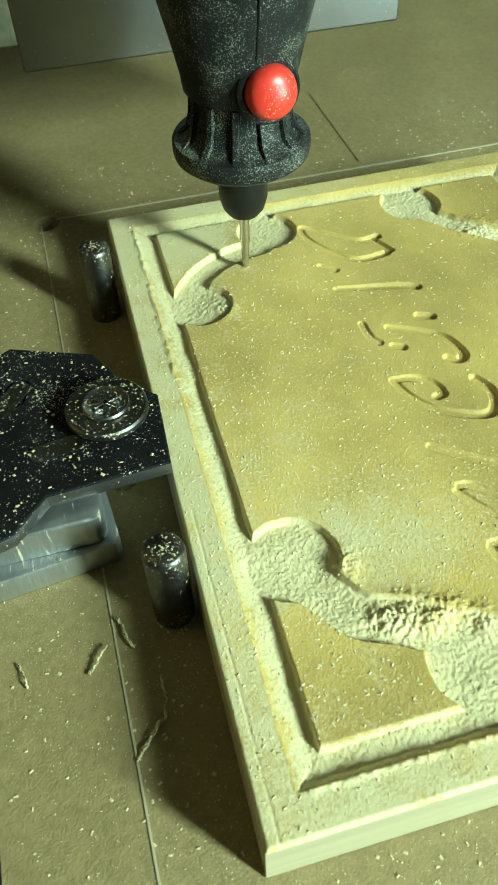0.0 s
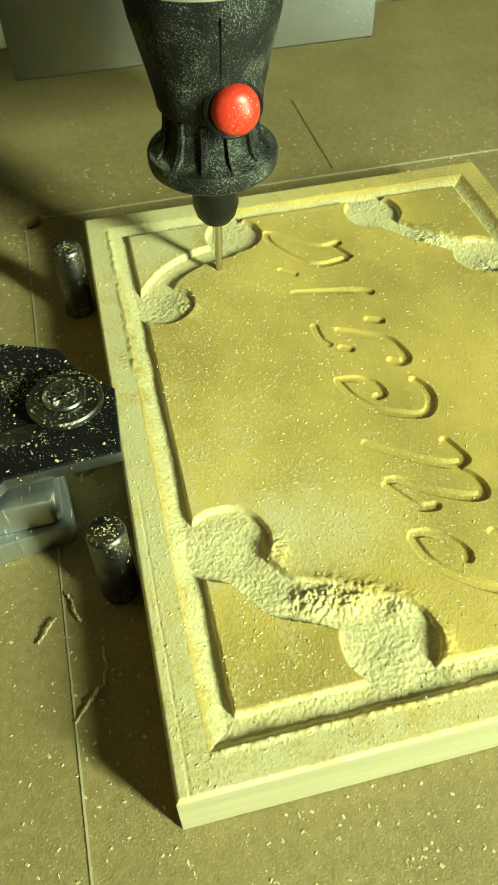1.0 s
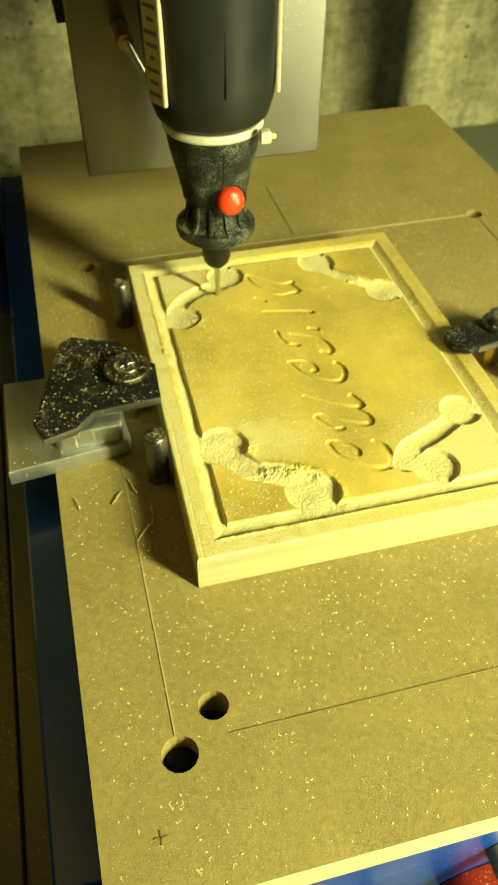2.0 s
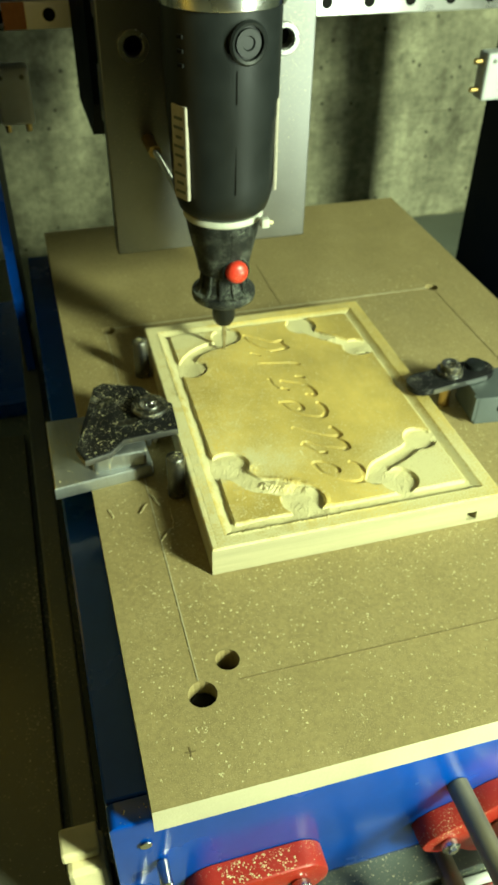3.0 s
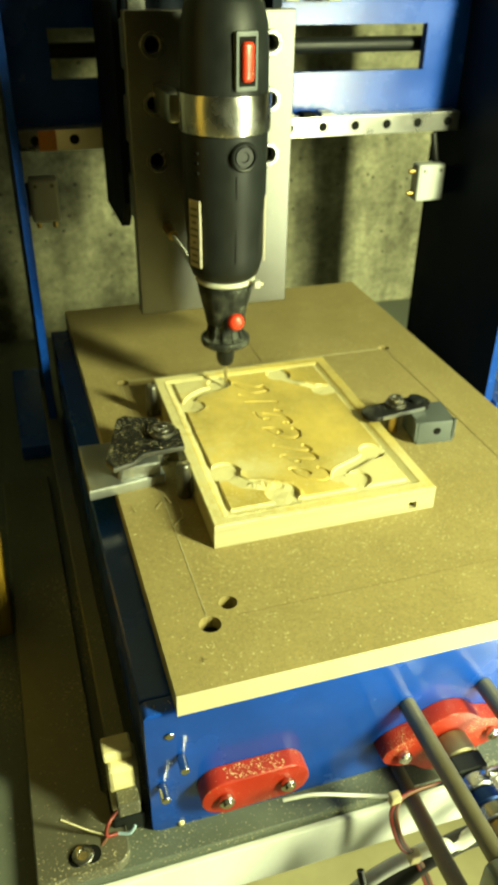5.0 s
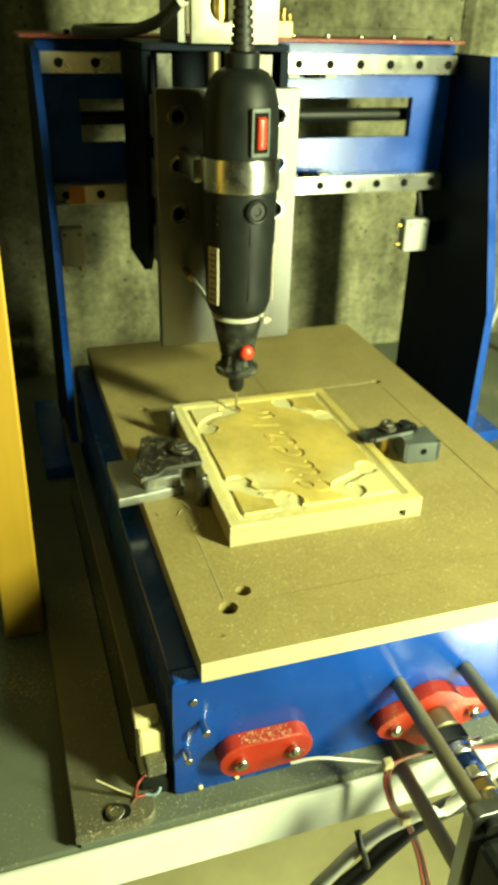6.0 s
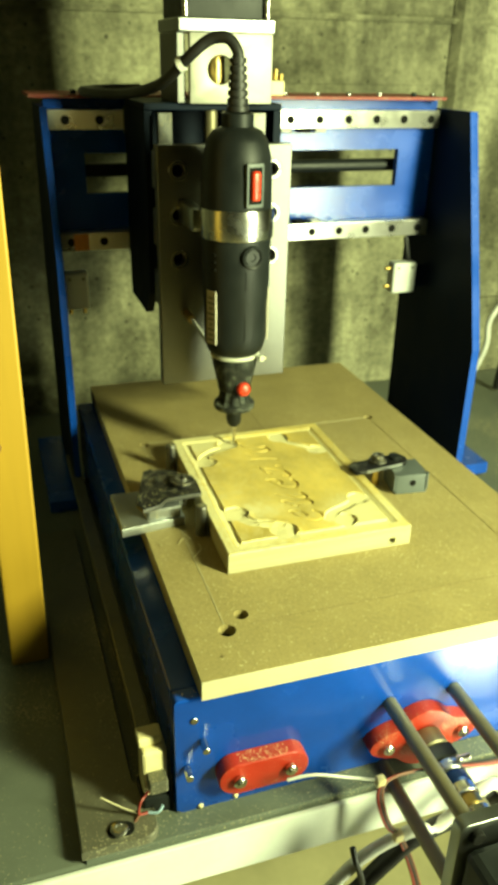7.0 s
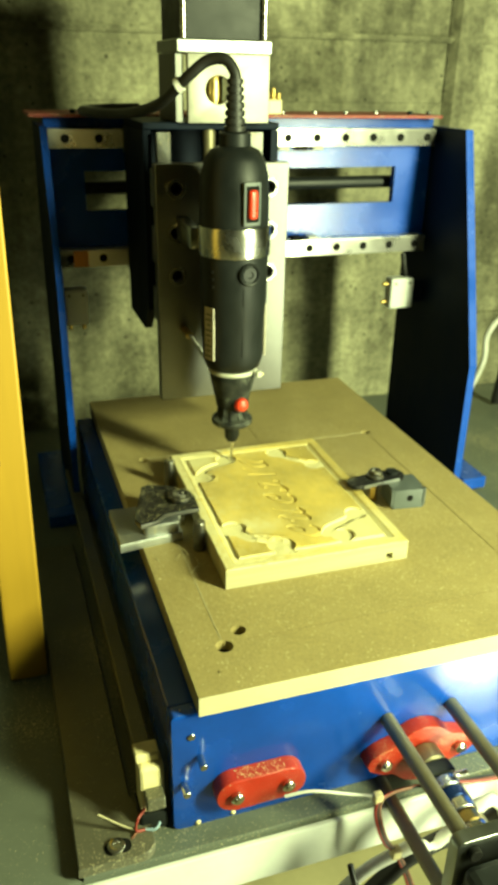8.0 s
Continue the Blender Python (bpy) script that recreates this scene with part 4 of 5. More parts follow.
def carving(u, v, want_dust=False):
    """Height of the carved face, in mm below (minus) or above the board's face, at u, v mm from its front corner."""
    W, L = PW * 1000, PL * 1000
    wob = (value_noise(u, v, 6, 1) - 0.5) * 0.6 + (value_noise(u, v, 1.6, 2) - 0.5) * 0.35
    edge = np.minimum(np.minimum(u - 0.2, W - u), np.minimum(v - 0.2, L - v))
    soft = lambda d, w: np.clip(d / w + 0.5, 0, 1)
    # groove all round, sloping up to the outside, steep on the panel side
    ring = np.clip((edge - 6.2 + 0.5 * wob) / np.where(v < np.minimum(u, W - u), 1.3, 3.6), 0, 1) * soft(11.4 - edge + 0.2 * wob, 0.35)
    # scrolls in the corners
    dist = np.full(u.shape, 1e3)
    for cx, cy, r in ((17.5, 44.5, 8.6), (41, 17.8, 8.8), (40.5, 143, 7.8), (17, 118.5, 7.4), (82, 144, 8.0), (104, 117, 8.0), (103.0, 41.5, 7.2), (83.5, 18.5, 7.6)):
        dist = np.minimum(dist, np.hypot(u - cx, v - cy) - r)
    for pts, r in ((((20, 38), (25, 31), (31, 28), (38, 24)), 4.3), (((14, 122), (20, 130), (28, 135), (37, 137)), 3.4),
                   (((84, 138), (89, 132), (95, 126), (101, 121)), 3.2), (((101, 40), (94, 35), (86, 31.5), (78, 28), (74, 22)), 3.6)):
        dist = np.minimum(dist, near_line(u, v, pts) - r)
    scroll = soft(-dist + 0.7 * wob, 0.4)
    cut = np.maximum(ring, scroll)
    h = -2.1 * cut
    # lettering
    for s in STROKES:
        d = near_line(u, v, s)
        taper = 0.45 + 0.55 * np.clip((u - 51) / 15, 0, 1)
        k = np.clip((0.80 + 0.42 * taper - d) / 0.26, 0, 1)
        h = np.minimum(h, -1.0 * taper * k * k * (3 - 2 * k))
    # loose dust banked in the hollows, thicker towards the left, and grain on the face
    n1, n2, n3 = value_noise(u, v, 3.0, 3), value_noise(u, v, 0.9, 4), value_noise(u, v, 0.45, 5)
    fill = np.clip(value_noise(u, v, 7.0, 13) * 0.8 + 0.15 * n1 + 0.15, 0, 1) * cut
    h = h + fill * (0.95 + 0.12 * n2) * np.clip(1.15 - u / 160, 0.2, 1)
    n4 = value_noise(u, v, 0.42, 6)
    h = h + 0.016 * (n3 - 0.5) + 0.02 * (n2 - 0.5) + 0.19 * (n4 - 0.4) * cut + 0.018 * (n4 - 0.5)
    # rubble of shavings in the front scroll, and small heaps elsewhere
    for cx, cy, sx, sy, top in ((31, 29, 5.5, 3.0, 2.3), (38, 27, 4.0, 2.4, 1.7), (45, 24, 3.0, 2.6, 1.2), (26, 41, 2.5, 3.5, 0.9), (94, 128, 5, 4, 1.2), (104, 112, 4, 5, 0.9), (22, 116, 3, 4, 1.0), (50, 14, 1.5, 5, 0.9)):
        q = ((u - cx) / sx) ** 2 + ((v - cy) / sy) ** 2
        h = h + top * np.exp(-q) * (0.25 + 0.55 * value_noise(u, v, 1.3, 7) + 0.5 * n3)
    # ragged fibres along the outer lip of the front groove
    lip = np.exp(-((v - 6.1) / 0.5) ** 2) * (u > 8) * (u < W - 8)
    h = h + lip * 0.55 * value_noise(u, v, 0.9, 9) * np.clip(1.2 - u / 90, 0.1, 1)
    lip = np.exp(-((u - 6.3) / 0.6) ** 2) * (v > 95) * (v < L - 8)
    h = h + lip * 0.5 * value_noise(u, v, 1.4, 10)
    # rounded arris and a scratch line beside it
    e2 = np.minimum(np.minimum(u, W - u), np.minimum(v, L - v))
    h = h - 0.7 * np.clip(1 - e2 / 0.7, 0, 1) ** 2
    h = h - 0.18 * np.exp(-((u - 2.3) / 0.12) ** 2) * (v < 60)
    if want_dust:
        grain = value_noise(u, v, 4.0, 12)
        border = (edge < 6.0) * (0.46 + 0.18 * grain) * np.clip(1.25 - u / 110, 0.4, 1)
        side = 0.04 + 0.85 * np.exp(-((u - 98) / 24) ** 2 - ((v - 24) / 24) ** 2) + 0.8 * np.exp(-((u - 18) / 15) ** 2 - ((v - 145) / 15) ** 2) + 0.5 * np.exp(-((u - 30) / 22) ** 2 - ((v - 44) / 12) ** 2) + 0.40 * grain * np.clip(1 - u / 60, 0, 1) + 0.10 * grain
        pile = np.exp(-((u - 37) / 9) ** 2 - ((v - 27) / 4.5) ** 2) * (0.3 + 0.7 * n2)
        return np.clip(0.9 * cut + border + side, 0, 1) * (1 - 0.6 * pile)
    return h


def plaque():
    t = empty("wooden_plaque", (PX, PY, 0.0002), "yellow wooden plaque with half-carved scrolls and script lettering, dusty", "plaque")
    nu, nv = 560, 740
    us, vs = np.linspace(0, PW * 1000, nu + 1), np.linspace(0, PL * 1000, nv + 1)
    U, V = np.meshgrid(us, vs)
    Z = PT + carving(U, V) / 1000
    co = np.stack([U / 1000 + 0.0025 * V / 161.5 * (1 - U / 121.0), V / 1000, Z], -1).reshape(-1, 3)
    n = nu + 1
    top = [(j * n + i, j * n + i + 1, (j + 1) * n + i + 1, (j + 1) * n + i) for j in range(nv) for i in range(nu)]
    me = bpy.data.meshes.new("carved_face")
    me.from_pydata(co.tolist(), [], top)
    for f in me.polygons:
        f.use_smooth = True
    me.attributes.new("dusting", "FLOAT", "POINT").data.foreach_set("value", carving(U, V, True).astype(np.float32).ravel())
    me.materials.append(M_CARVED)
    ob = new("carved_face", me)
    ob.parent = t
    # sides and underside, with a notch in the front end
    b = bmesh.new()
    def pt(u, v, z):
        return b.verts.new((u / 1000 + 0.0025 * v / 161.5 * (1 - u / 121.0), v / 1000, z))
    W, L = PW * 1000, PL * 1000
    def wall(path):
        zs = PT + carving(np.array([p[0] for p in path]), np.array([p[1] for p in path])) / 1000
        for (u0, v0), (u1, v1), z0, z1 in zip(path, path[1:], zs.tolist(), zs[1:].tolist()):
            b.faces.new((pt(u0, v0, 0), pt(u1, v1, 0), pt(u1, v1, z1), pt(u0, v0, z0)))
    wall([(0, v) for v in vs[::-1]])
    wall([(W, v) for v in vs])
    wall([(u, L) for u in us[::-1]])
    # front wall with the notch
    a0, a1, n0, n1, dep = 106.0, 110.5, 0.0018, 0.0062, 9.0
    cut0, cut1 = int(np.searchsorted(us, a0)), int(np.searchsorted(us, a1))
    wall([(u, 0) for u in us[:cut0 + 1]])
    wall([(u, 0) for u in us[cut1:]])
    ua, ub = us[cut0], us[cut1]
    zs = PT + carving(us, us * 0) / 1000
    for u0, u1, z0, z1 in zip(us[cut0:cut1], us[cut0 + 1:cut1 + 1], zs[cut0:cut1].tolist(), zs[cut0 + 1:cut1 + 1].tolist()):
        b.faces.new((pt(u0, 0, n1), pt(u1, 0, n1), pt(u1, 0, z1), pt(u0, 0, z0)))
    b.faces.new((pt(ua, 0, 0), pt(ub, 0, 0), pt(ub, 0, n0), pt(ua, 0, n0)))
    for q in (((ua, 0, n0), (ub, 0, n0), (ub, dep, n0), (ua, dep, n0)), ((ua, 0, n1), (ub, 0, n1), (ub, dep, n1), (ua, dep, n1)),
              ((ua, 0, n0), (ua, dep, n0), (ua, dep, n1), (ua, 0, n1)), ((ub, 0, n0), (ub, dep, n0), (ub, dep, n1), (ub, 0, n1)),
              ((ua, dep, n0), (ub, dep, n0), (ub, dep, n1), (ua, dep, n1))):
        b.faces.new([pt(*p) for p in q])
    b.faces.new([pt(*p) for p in ((0, 0, 0), (0, L, 0), (W, L, 0), (W, 0, 0))])
    bmesh.ops.remove_doubles(b, verts=b.verts[:], dist=1e-6)
    part("block", b, M_WOOD, t)


def locating_pins():
    first = None
    for x, y in ((0.0355, 0.2225), (0.0346, 0.1315)):
        if first is None:
            first = empty("locating_pin", (x, y, 0.0002), "dusty round steel locating pin against the plaque", "pin", "locating pins")
            part("pin", lathe([(0.0038, 0), (0.0038, 0.0195), (0.0036, 0.0204), (0.0031, 0.0208), (0, 0.0208)], 32), M_PIN, first, "", 40)
        else:
            copy_thing(first, Matrix.Translation((x, y, 0.0003)))


def clamp_left():
    """Black slotted clamp arm on an aluminium step block, pressed down by a screw with a big washer."""
    t = empty("hold_down_clamp", (0.01, 0.16, 0.0002), "black slotted steel hold-down clamp, speckled with sawdust", "clamp")
    o = Vector((0.01, 0.16, 0.0003))

    def put(name, bm, m, label="", smooth=None):
        bmesh.ops.translate(bm, verts=bm.verts[:], vec=-o)
        return part(name, bm, m, t, label, smooth)
    put("bottom_plate", plate([(-0.0150, 0.1405), (0.0265, 0.1455), (0.0275, 0.1480), (0.0245, 0.1870), (-0.0150, 0.1880)], 0.0003, 0.0062, 0.0008), M_ALU_BLOCK, "scuffed aluminium base plate", 35)
    put("step_block", plate(rounded(0.0020, 0.1465, 0.0255, 0.1720, 0.0025), 0.0064, 0.0138, 0.0008), M_ALU_BLOCK, "milled aluminium step block", 35)
    arm = [(0.0400, 0.1515), (0.0410, 0.1700), (0.0345, 0.1765), (0.0300, 0.1860), (0.0130, 0.1930), (0.0085, 0.1905), (-0.0040, 0.1490), (-0.0010, 0.1400), (0.0100, 0.1430), (0.0165, 0.1500)]
    b = plate(arm, 0.0160, 0.0192, 0.0004, holes=[(0.0115, 0.1765, 0.0026), (0.0135, 0.1800, 0.0026)])
    for f in b.faces:
        if f.calc_center_median().z < 0.0188 and abs(f.normal.z) < 0.5:
            f.material_index = 1
    put("arm", b, [M_CLAMP, M_ALU_PLATE], "", 35)
    b = bmesh.new()
    for x, y, a in ((0.0120, 0.1770, 52), (0.0195, 0.1610, 8)):
        s = plate([(px, py) for px, py in rounded(-0.0052, -0.0021, 0.0052, 0.0021, 0.002, 4)], 0.01925, 0.0194, m=pose(x, y, 0, 0, 0, a))
        s.to_mesh(tmp := bpy.data.meshes.new("tmp"))
        b.from_mesh(tmp)
        bpy.data.meshes.remove(tmp)
        s.free()
    put("slot", b, M_PIN, "bare metal showing in the slots", None)
    put("spacer", rod((0.0305, 0.1660, 0.0194), (0.0305, 0.1660, 0.0212), 0.0066, 36, 0.0004), M_PIN, "", 40)
    put("washer", lathe([(0.0048, 0.0213), (0.0078, 0.0213), (0.0081, 0.0216), (0.0081, 0.0226), (0.0077, 0.0230), (0.0048, 0.0230)], 36, Matrix.Translation((0.0305, 0.1660, 0))), M_PIN, "thick dusty steel washer", 40)
    screw = put("screw", lathe([(0.0046, 0.0231), (0.0047, 0.0236), (0.0044, 0.0240), (0.0040, 0.0238), (0.0030, 0.0234), (0, 0.0233)], 28, Matrix.Translation((0.0305, 0.1660, 0))), M_PIN, "countersunk steel screw", 40)
    for a in (0, 60, 120):
        c = box(-0.0026, -0.00035, 0.02345, 0.0026, 0.00035, 0.0240, 0.0001)
        bmesh.ops.transform(c, verts=c.verts[:], matrix=Matrix.Translation(Vector((0.0305, 0.1660, 0)) - o) @ pose(0, 0, 0, 0, 0, a + 20))
        part("star_ridge", c, M_STEEL, screw)
    put("shaft", rod((0.0305, 0.1655, 0.00026), (0.0305, 0.1655, 0.0160), 0.0030, 16), M_STEEL, "", 40)
    b.free()


def clamp_right():
    t = empty("hold_down_clamp", (0.18, 0.15, 0.0002), "black hold-down clamp bolted over a grey plastic corner block", "clamp")
    o = Vector((0.18, 0.15, 0.0003))

    def put(name, bm, m, label="", smooth=None):
        bmesh.ops.translate(bm, verts=bm.verts[:], vec=-o)
        return part(name, bm, m, t, label, smooth)
    rot = pose(0.1925, 0.1530, 0, 0, 0, -6)
    put("block", plate(rounded(-0.0115, -0.0115, 0.0125, 0.0125, 0.0012, 3), 0.0003, 0.0150, 0.0008, m=rot), M_GREY, "grey plastic corner block", 35)
    for a in (-0.0124, 0.0118):
        put("rib", plate([(a - 0.0007, -0.0122), (a + 0.0007, -0.0122), (a + 0.0007, -0.0095), (a - 0.0007, -0.0095)], 0.003, 0.0158, m=rot), M_GREY)
    b = lathe([(0.0024, 0), (0.0022, 0.00026), (0, 0.0004)], 18, rot @ Matrix.Translation((0.0012, -0.0116, 0.0085)) @ FACE_FRONT)
    put("bore", b, M_HOLE, "dark screw bore", 40)
    arm = []
    for s, a0, cx in ((1, -90, 0.0135), (-1, 90, -0.0190)):
        for i in range(9):
            a = radians(a0 + 180 * i / 8)
            arm.append((cx + s * 0 + 0.0072 * math.cos(a), 0.0072 * math.sin(a)))
    put("arm", plate(arm, 0.0152, 0.0182, 0.0006, m=pose(0.1765, 0.1610, 0, 0, 0, 8)), M_CLAMP, "", 35)
    b = box(-0.0170, -0.0078, 0.0155, 0.0130, -0.0073, 0.0179)
    bmesh.ops.transform(b, verts=b.verts[:], matrix=pose(0.1765, 0.1610, 0, 0, 0, 8))
    put("arm_edge", b, M_ALU, "bare metal edge")
    put("washer", rod((0.1735, 0.1615, 0.0184), (0.1735, 0.1615, 0.0205), 0.0064, 28, 0.00026), M_PIN, "steel washer", 40)
    b = lathe([(0.0045, 0.0206), (0.0048, 0.0215), (0.0044, 0.0238), (0.0024, 0.0240), (0.0020, 0.0226), (0, 0.0226)], 22)
    bmesh.ops.translate(b, verts=b.verts[:], vec=(0.1735, 0.1615, 0))
    put("screw", b, M_PIN, "dull steel screw", 40)
    put("shaft", rod((0.1735, 0.1615, 0.00026), (0.1735, 0.1615, 0.0150), 0.0028, 16), M_BRASS, "", 40)
    put("toggle", lathe([(0.0045, 0.0184), (0.0045, 0.0205), (0.0030, 0.0212), (0, 0.0212)], 20, Matrix.Translation((0.1880, 0.1635, 0))), M_BLACK, "", 40)


def sawdust():
    """Loose chips and crumbs on the board and on the plaque."""
    rng = random.Random(11)
    vs, fs = [], []

    def chip(x, y, z, s):
        a = rng.uniform(0, 6.28)
        k = len(vs)
        l, w, h = s * rng.uniform(0.6, 1.5), s * rng.uniform(0.5, 1.0), s * rng.uniform(0.35, 0.8)
        ca, sa = math.cos(a), math.sin(a)
        for p, q, r in ((-l, -w, 0), (l, -w, 0), (l, w, 0), (-l, w, 0), (-l * 0.5, -w * 0.3, h), (l * 0.6, w * 0.4, h * 0.8)):
            vs.append((x + p * ca - q * sa, y + p * sa + q * ca, z + r))
        for f in ((0, 1, 5, 4), (2, 3, 4, 5), (1, 2, 5), (3, 0, 4), (3, 2, 1, 0)):
            fs.append(tuple(i + k for i in f))
    n = 0
    while n < 16000:
        x, y = rng.uniform(0.002, 0.250), rng.uniform(0.002, 0.403)
        d = max(PX - x, x - PX - PW, PY - y, y - PY - PL, 0)
        if d <= 0.0005 or y > 0.30 and rng.random() < 0.85 or rng.random() > math.exp(-d / 0.05) + 0.12:
            continue
        if any(math.hypot(x - hx, y - hy) < 0.006 for hx, hy in ((0.0345, 0.0455), (0.0232, 0.0345))):
            continue
        chip(x, y, 0.00005, 0.00010 * rng.choice((0.5, 0.6, 0.7, 0.8, 0.9, 1, 1.1, 1.3, 1.3, 2.8)))
        n += 1
    U = np.array([rng.uniform(1, 120) for _ in range(24000)])
    V = np.array([rng.uniform(1, 160) for _ in range(24000)])
    Z = PT + carving(U, V) / 1000
    for u, v, z in zip(U, V, Z):
        if rng.random() < 0.25 + 0.75 * max(0, 1 - u / 70):
            chip(PX + u / 1000 + 0.0025 * v / 161.5 * (1 - u / 121.0), PY + v / 1000, 0.0002 + z + 0.00001, 0.00013 * rng.choice((0.5, 0.6, 0.7, 0.8, 1, 1.3, 2.0)))
    # flakes on the clamp's arm, on the base plate under it, on the pins, washers and bearing plates
    def inside(x, y, poly):
        hit = False
        for (x0, y0), (x1, y1) in zip(poly, poly[1:] + poly[:1]):
            if (y0 > y) != (y1 > y) and x < (x1 - x0) * (y - y0) / (y1 - y0) + x0:
                hit = not hit
        return hit
    arm = [(0.0395, 0.1520), (0.0405, 0.1700), (0.0340, 0.1760), (0.0298, 0.1855), (0.0130, 0.1925), (0.0090, 0.1900), (-0.0035, 0.1490), (-0.0008, 0.1406), (0.0100, 0.1436), (0.0163, 0.1506)]
    for _ in range(1300):
        x, y = rng.uniform(-0.004, 0.041), rng.uniform(0.140, 0.193)
        if inside(x, y, arm) and math.hypot(x - 0.0305, y - 0.166) > 0.0085:
            chip(x, y, 0.0196, 0.00011 * rng.choice((0.5, 0.5, 0.6, 0.6, 0.7, 0.8, 1, 1.2, 1.6, 2.6)))
    for _ in range(260):
        x, y = rng.uniform(-0.0145, 0.0235), rng.uniform(0.1415, 0.1865)
        if not inside(x, y, arm) and (x < 0.0015 or y < 0.1462 or y > 0.1725):
            chip(x, y, 0.0066, 0.00012 * rng.choice((0.5, 0.7, 1, 1.4, 2.2)))
    for cx, cy, z, r0, r1, n in ((0.0355, 0.2225, 0.0211, 0, 0.0031, 90), (0.0346, 0.1315, 0.0212, 0, 0.0031, 90), (0.0305, 0.1660, 0.0234, 0.0050, 0.0076, 110), (0.1735, 0.1615, 0.0206, 0.005, 0.0062, 20)):
        for _ in range(n):
            a, r = rng.uniform(0, 6.28), rng.uniform(r0, r1)
            chip(cx + r * math.cos(a), cy + r * math.sin(a), z, 0.00010 * rng.choice((0.5, 0.7, 1, 1.4)))
    for _ in range(170):
        x = rng.uniform(0.020, 0.047)
        chip(x, FRONT_Y - rng.uniform(0.001, 0.0088), -0.0580, 0.00022 * rng.choice((0.5, 0.7, 1, 1.4)))
    # longer shreds strewn over the board before the plaque
    for _ in range(260):
        x, y = rng.uniform(0.004, 0.248), rng.uniform(0.003, 0.082) if rng.random() < 0.8 else rng.uniform(0.08, 0.26)
        if (PX - 0.001 < x < PX + PW + 0.001 and y > PY - 0.001) or (x < 0.03 and 0.138 < y < 0.19) or (0.16 < x < 0.21 and 0.135 < y < 0.18) or math.hypot(x - 0.029, y - 0.04) < 0.015:
            continue
        a, l = rng.uniform(0, 6.28), rng.uniform(0.0003, 0.0011)
        for k in range(4):
            chip(x + l * k / 3 * math.cos(a + 0.5 * k), y + l * k / 3 * math.sin(a + 0.5 * k), 0.00005, 0.00020)
    # dust caked along the front plate's upper edge
    for _ in range(500):
        x = rng.gauss(0.062, 0.016) if rng.random() < 0.7 else rng.uniform(-0.01, 0.24)
        chip(x, FRONT_Y + rng.uniform(0.0006, 0.006), -0.0139, 0.00024 * rng.choice((0.5, 0.7, 1, 1.6)))
    me = bpy.data.meshes.new("sawdust")
    me.from_pydata(vs, [], fs)
    me.materials.append(M_DUST)
    tagged(new("sawdust", me), "pale loose sawdust crumbs on board, plaque and clamps", "sawdust", kind="stuff")


def shavings():
    """Curled wood fibres on the board."""
    for pts, r in ((((0.0212, 0.1276), (0.0197, 0.1261), (0.0184, 0.1242), (0.0172, 0.1232)), 0.00026),
                   (((0.0237, 0.1330), (0.0246, 0.1309), (0.0251, 0.1274), (0.0259, 0.1260)), 0.00028),
                   (((0.0296, 0.1193), (0.0297, 0.1149), (0.0286, 0.1116), (0.0263, 0.1097), (0.0250, 0.1079), (0.0229, 0.1058)), 0.00024),
                   (((0.0275, 0.1112), (0.0262, 0.1090), (0.0240, 0.1076)), 0.00022),
                   (((0.0053, 0.1288), (0.0061, 0.1261), (0.0065, 0.1236)), 0.00021)):
        rng = random.Random(int(r * 1e6) + len(pts))
        line = []
        for (x0, y0), (x1, y1) in zip(pts, pts[1:]):
            for k in range(3):
                line.append((x0 + (x1 - x0) * k / 3 + rng.uniform(-1.6e-4, 1.6e-4), y0 + (y1 - y0) * k / 3 + rng.uniform(-1.6e-4, 1.6e-4), 0.0004 + 0.0007 * rng.random()))
        c = cable("wood_shaving", line + [(*pts[-1], 0.0004)], r * 0.75, M_DUST)
        fray = random.Random(7)
        for vert in c.data.vertices:
            vert.co += Vector((fray.uniform(-1, 1), fray.uniform(-1, 1), fray.uniform(-0.3, 0.6))) * r * 0.7
        tagged(c, "thin curled wood shaving lying on the board", "shaving", "shavings on the board")


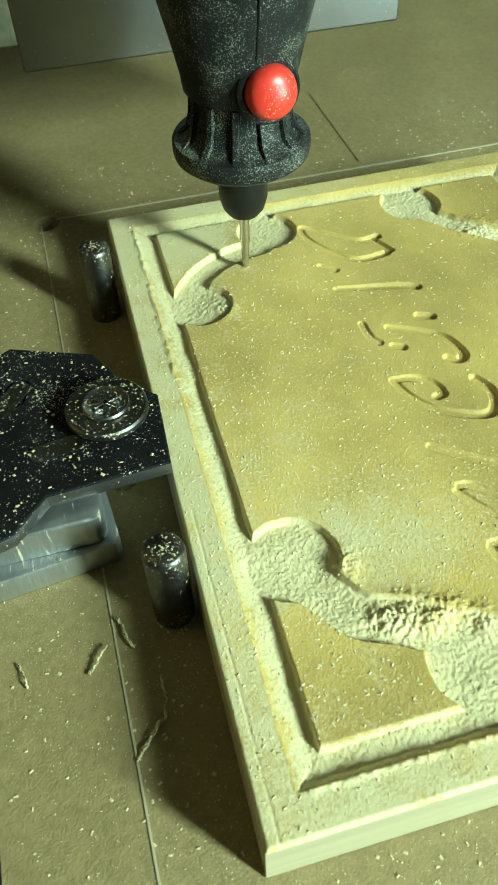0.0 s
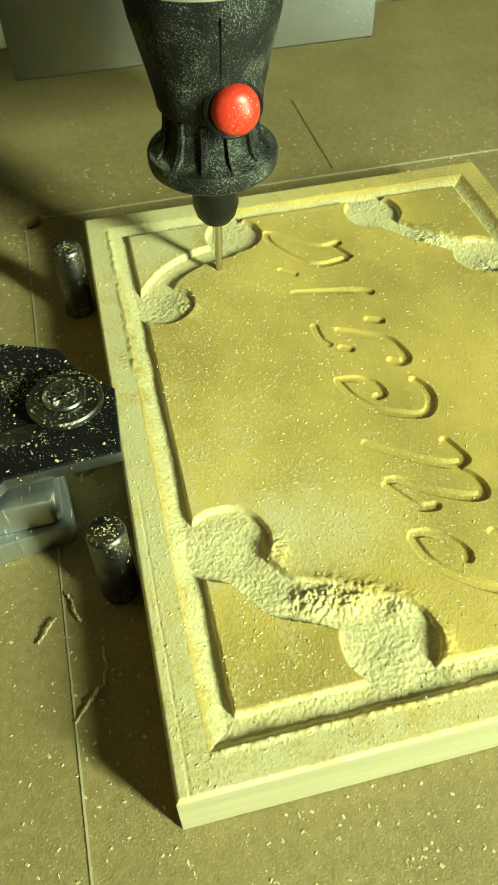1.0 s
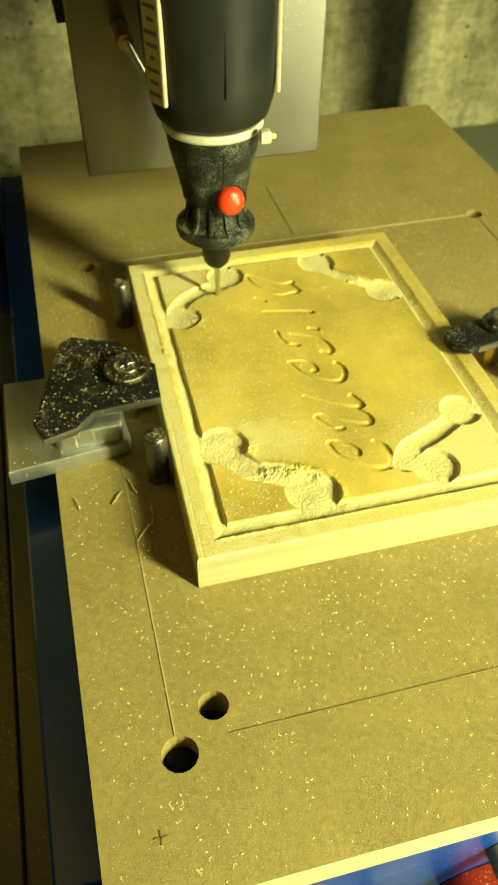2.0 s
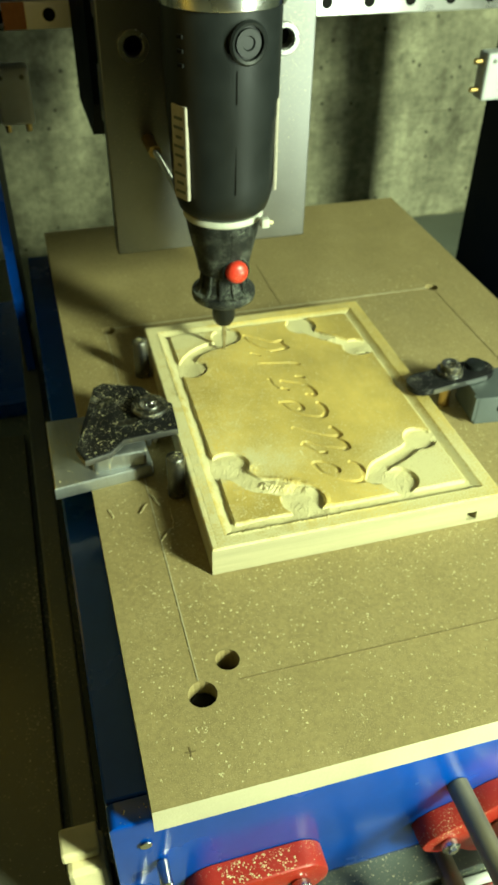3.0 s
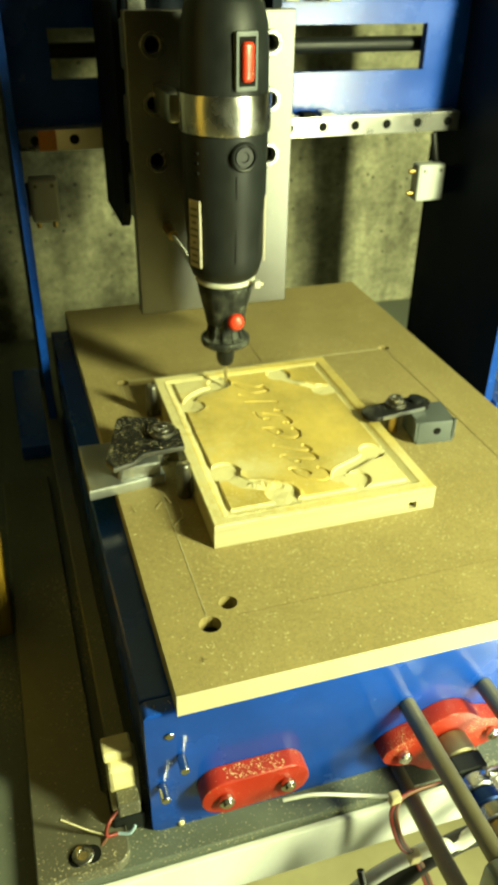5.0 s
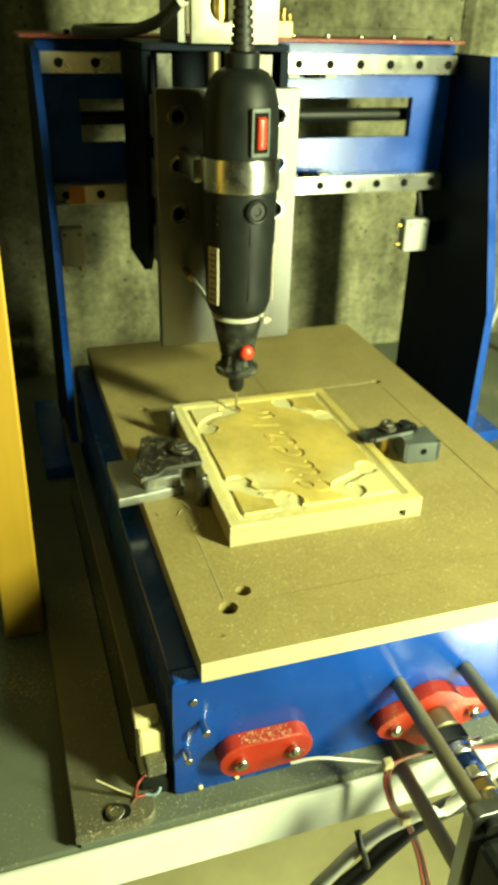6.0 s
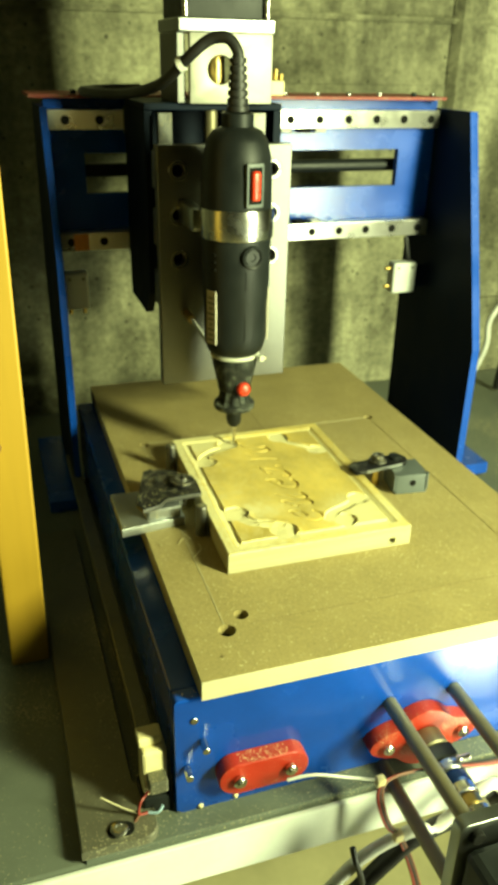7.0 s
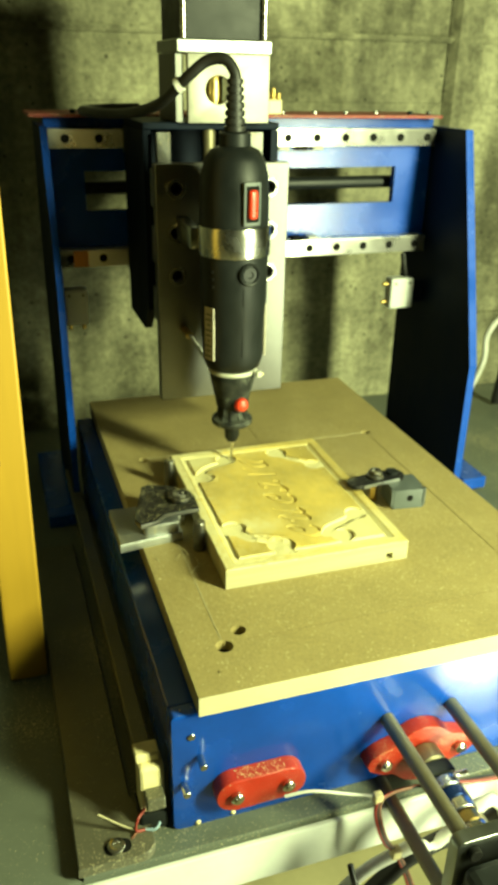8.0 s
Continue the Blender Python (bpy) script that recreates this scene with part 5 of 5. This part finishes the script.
def loose_cables():
    c = cable("power_cable", [(0.04, -0.035, FLOOR_Z + 0.01), (0.045, -0.032, -0.30), (0.062, -0.031, -0.180), (0.0860, -0.030, -0.1480), (0.1020, -0.030, -0.1310), (0.1180, -0.030, -0.1190), (0.150, -0.030, -0.1170), (0.21, -0.034, -0.16), (0.24, -0.04, FLOOR_Z + 0.01)], 0.0052, M_CABLE)
    tagged(c, "thick black cable hanging before the table edge", "cable")
    c = cable("hose", [(0.00, -0.040, FLOOR_Z + 0.01), (0.03, -0.034, -0.22), (0.0500, -0.031, -0.1620), (0.0674, -0.030, -0.1401), (0.0834, -0.030, -0.1237), (0.1036, -0.030, -0.1151), (0.125, -0.031, -0.1150), (0.18, -0.036, -0.15), (0.20, -0.045, FLOOR_Z + 0.01)], 0.0036, M_WIRE_WHITE)
    tagged(c, "white cable looped before the table edge", "cable")
    c = cable("cable_strap", [(0.0765, -0.0310, -0.1110), (0.0772, -0.0350, -0.1180), (0.0800, -0.0358, -0.1270), (0.0830, -0.0352, -0.1380)], 0.0018, M_CABLE)
    tagged(c, "short black strap round the cables", "strap")
    c = cable("cable_tie", [(0.0423, -0.0150, -0.0650), (0.0560, -0.0180, -0.0625), (0.0750, -0.0200, -0.0685), (0.0930, -0.0220, -0.0745)], 0.0009, M_WIRE_WHITE)
    tagged(c, "long white cable tie pulled round a rod", "cable tie")
    part("knot", box(0.0912, -0.0250, -0.0780, 0.0964, -0.0205, -0.0718, 0.0008), M_CREAM, c)
    for n, (dx, m, name) in enumerate(((0.0, M_CABLE, "black"), (0.0013, M_WIRE_BROWN, "brown"), (-0.0013, M_WIRE_RED, "red"))):
        c = cable("wire", [(0.24, -0.016 - n * 0.002, -0.0925), (0.200, -0.018 - n * 0.001, -0.0895), (0.166, -0.020 - n * 0.001, -0.0855), (0.138, -0.021, -0.0800), (0.115, -0.0215, -0.0755), (0.0985 + dx * 0.5, -0.0230, -0.0750),
                           (0.0925 + dx, -0.0260, -0.0800), (0.0946 + dx, -0.0290, -0.0937), (0.0981 + dx, -0.0315, -0.1026), (0.1025 + dx * 0.6, -0.0330, -0.1080), (0.1104 + dx, -0.0335, -0.1260), (0.121 + dx * 1.4, -0.0335, -0.159),
                           (0.130 + dx * 2, -0.0335, -0.200), (0.138 + dx * 2, -0.0335, -0.28), (0.145 + dx * 2, -0.0335, FLOOR_Z + 0.01)], 0.0009, m)
        tagged(c, "thin %s wire tied to a standoff rod" % name, "wire", "wires before the table")
        if n == 0:
            part("tie", box(0.0998, -0.0362, -0.1112, 0.1052, -0.0308, -0.1050, 0.0008), M_CREAM, c, "pale cable tie")


def cables_behind():
    c = cable("power_cable", [(0.52, 0.50, TABLE_Z + 0.006), (0.505, 0.47, 0.0), (0.495, 0.46, 0.045), (0.52, 0.45, 0.075), (0.60, 0.45, 0.08), (0.68, 0.46, TABLE_Z + 0.006)], 0.006, M_CABLE)
    tagged(c, "black cable looped behind the gantry", "cable", "cables behind the gantry")
    c = cable("power_cable", [(0.47, 0.50, TABLE_Z + 0.005), (0.478, 0.48, -0.03), (0.472, 0.47, 0.01), (0.49, 0.46, 0.035), (0.56, 0.46, 0.03), (0.60, 0.47, TABLE_Z + 0.005)], 0.0035, M_WIRE_WHITE)
    tagged(c, "thin white cable looped behind the gantry", "cable", "cables behind the gantry")


room()
work_table()
wooden_post()
base_sheet()
machine_frame()
motor_mount()
limit_switch_front()
gantry()
carriage()
rotary_tool()
bed_board()
plaque()
locating_pins()
clamp_left()
clamp_right()
shavings()
loose_cables()
cables_behind()
sawdust()


def motions():
    for ob in CARRIAGE:
        m = ob.matrix_basis.copy()
        across = ob.name != "gantry"
        walk(ob, [(t, Matrix.Translation((c if across else 0, back, 0)) @ m) for t, back, c in SLIDE])


motions()
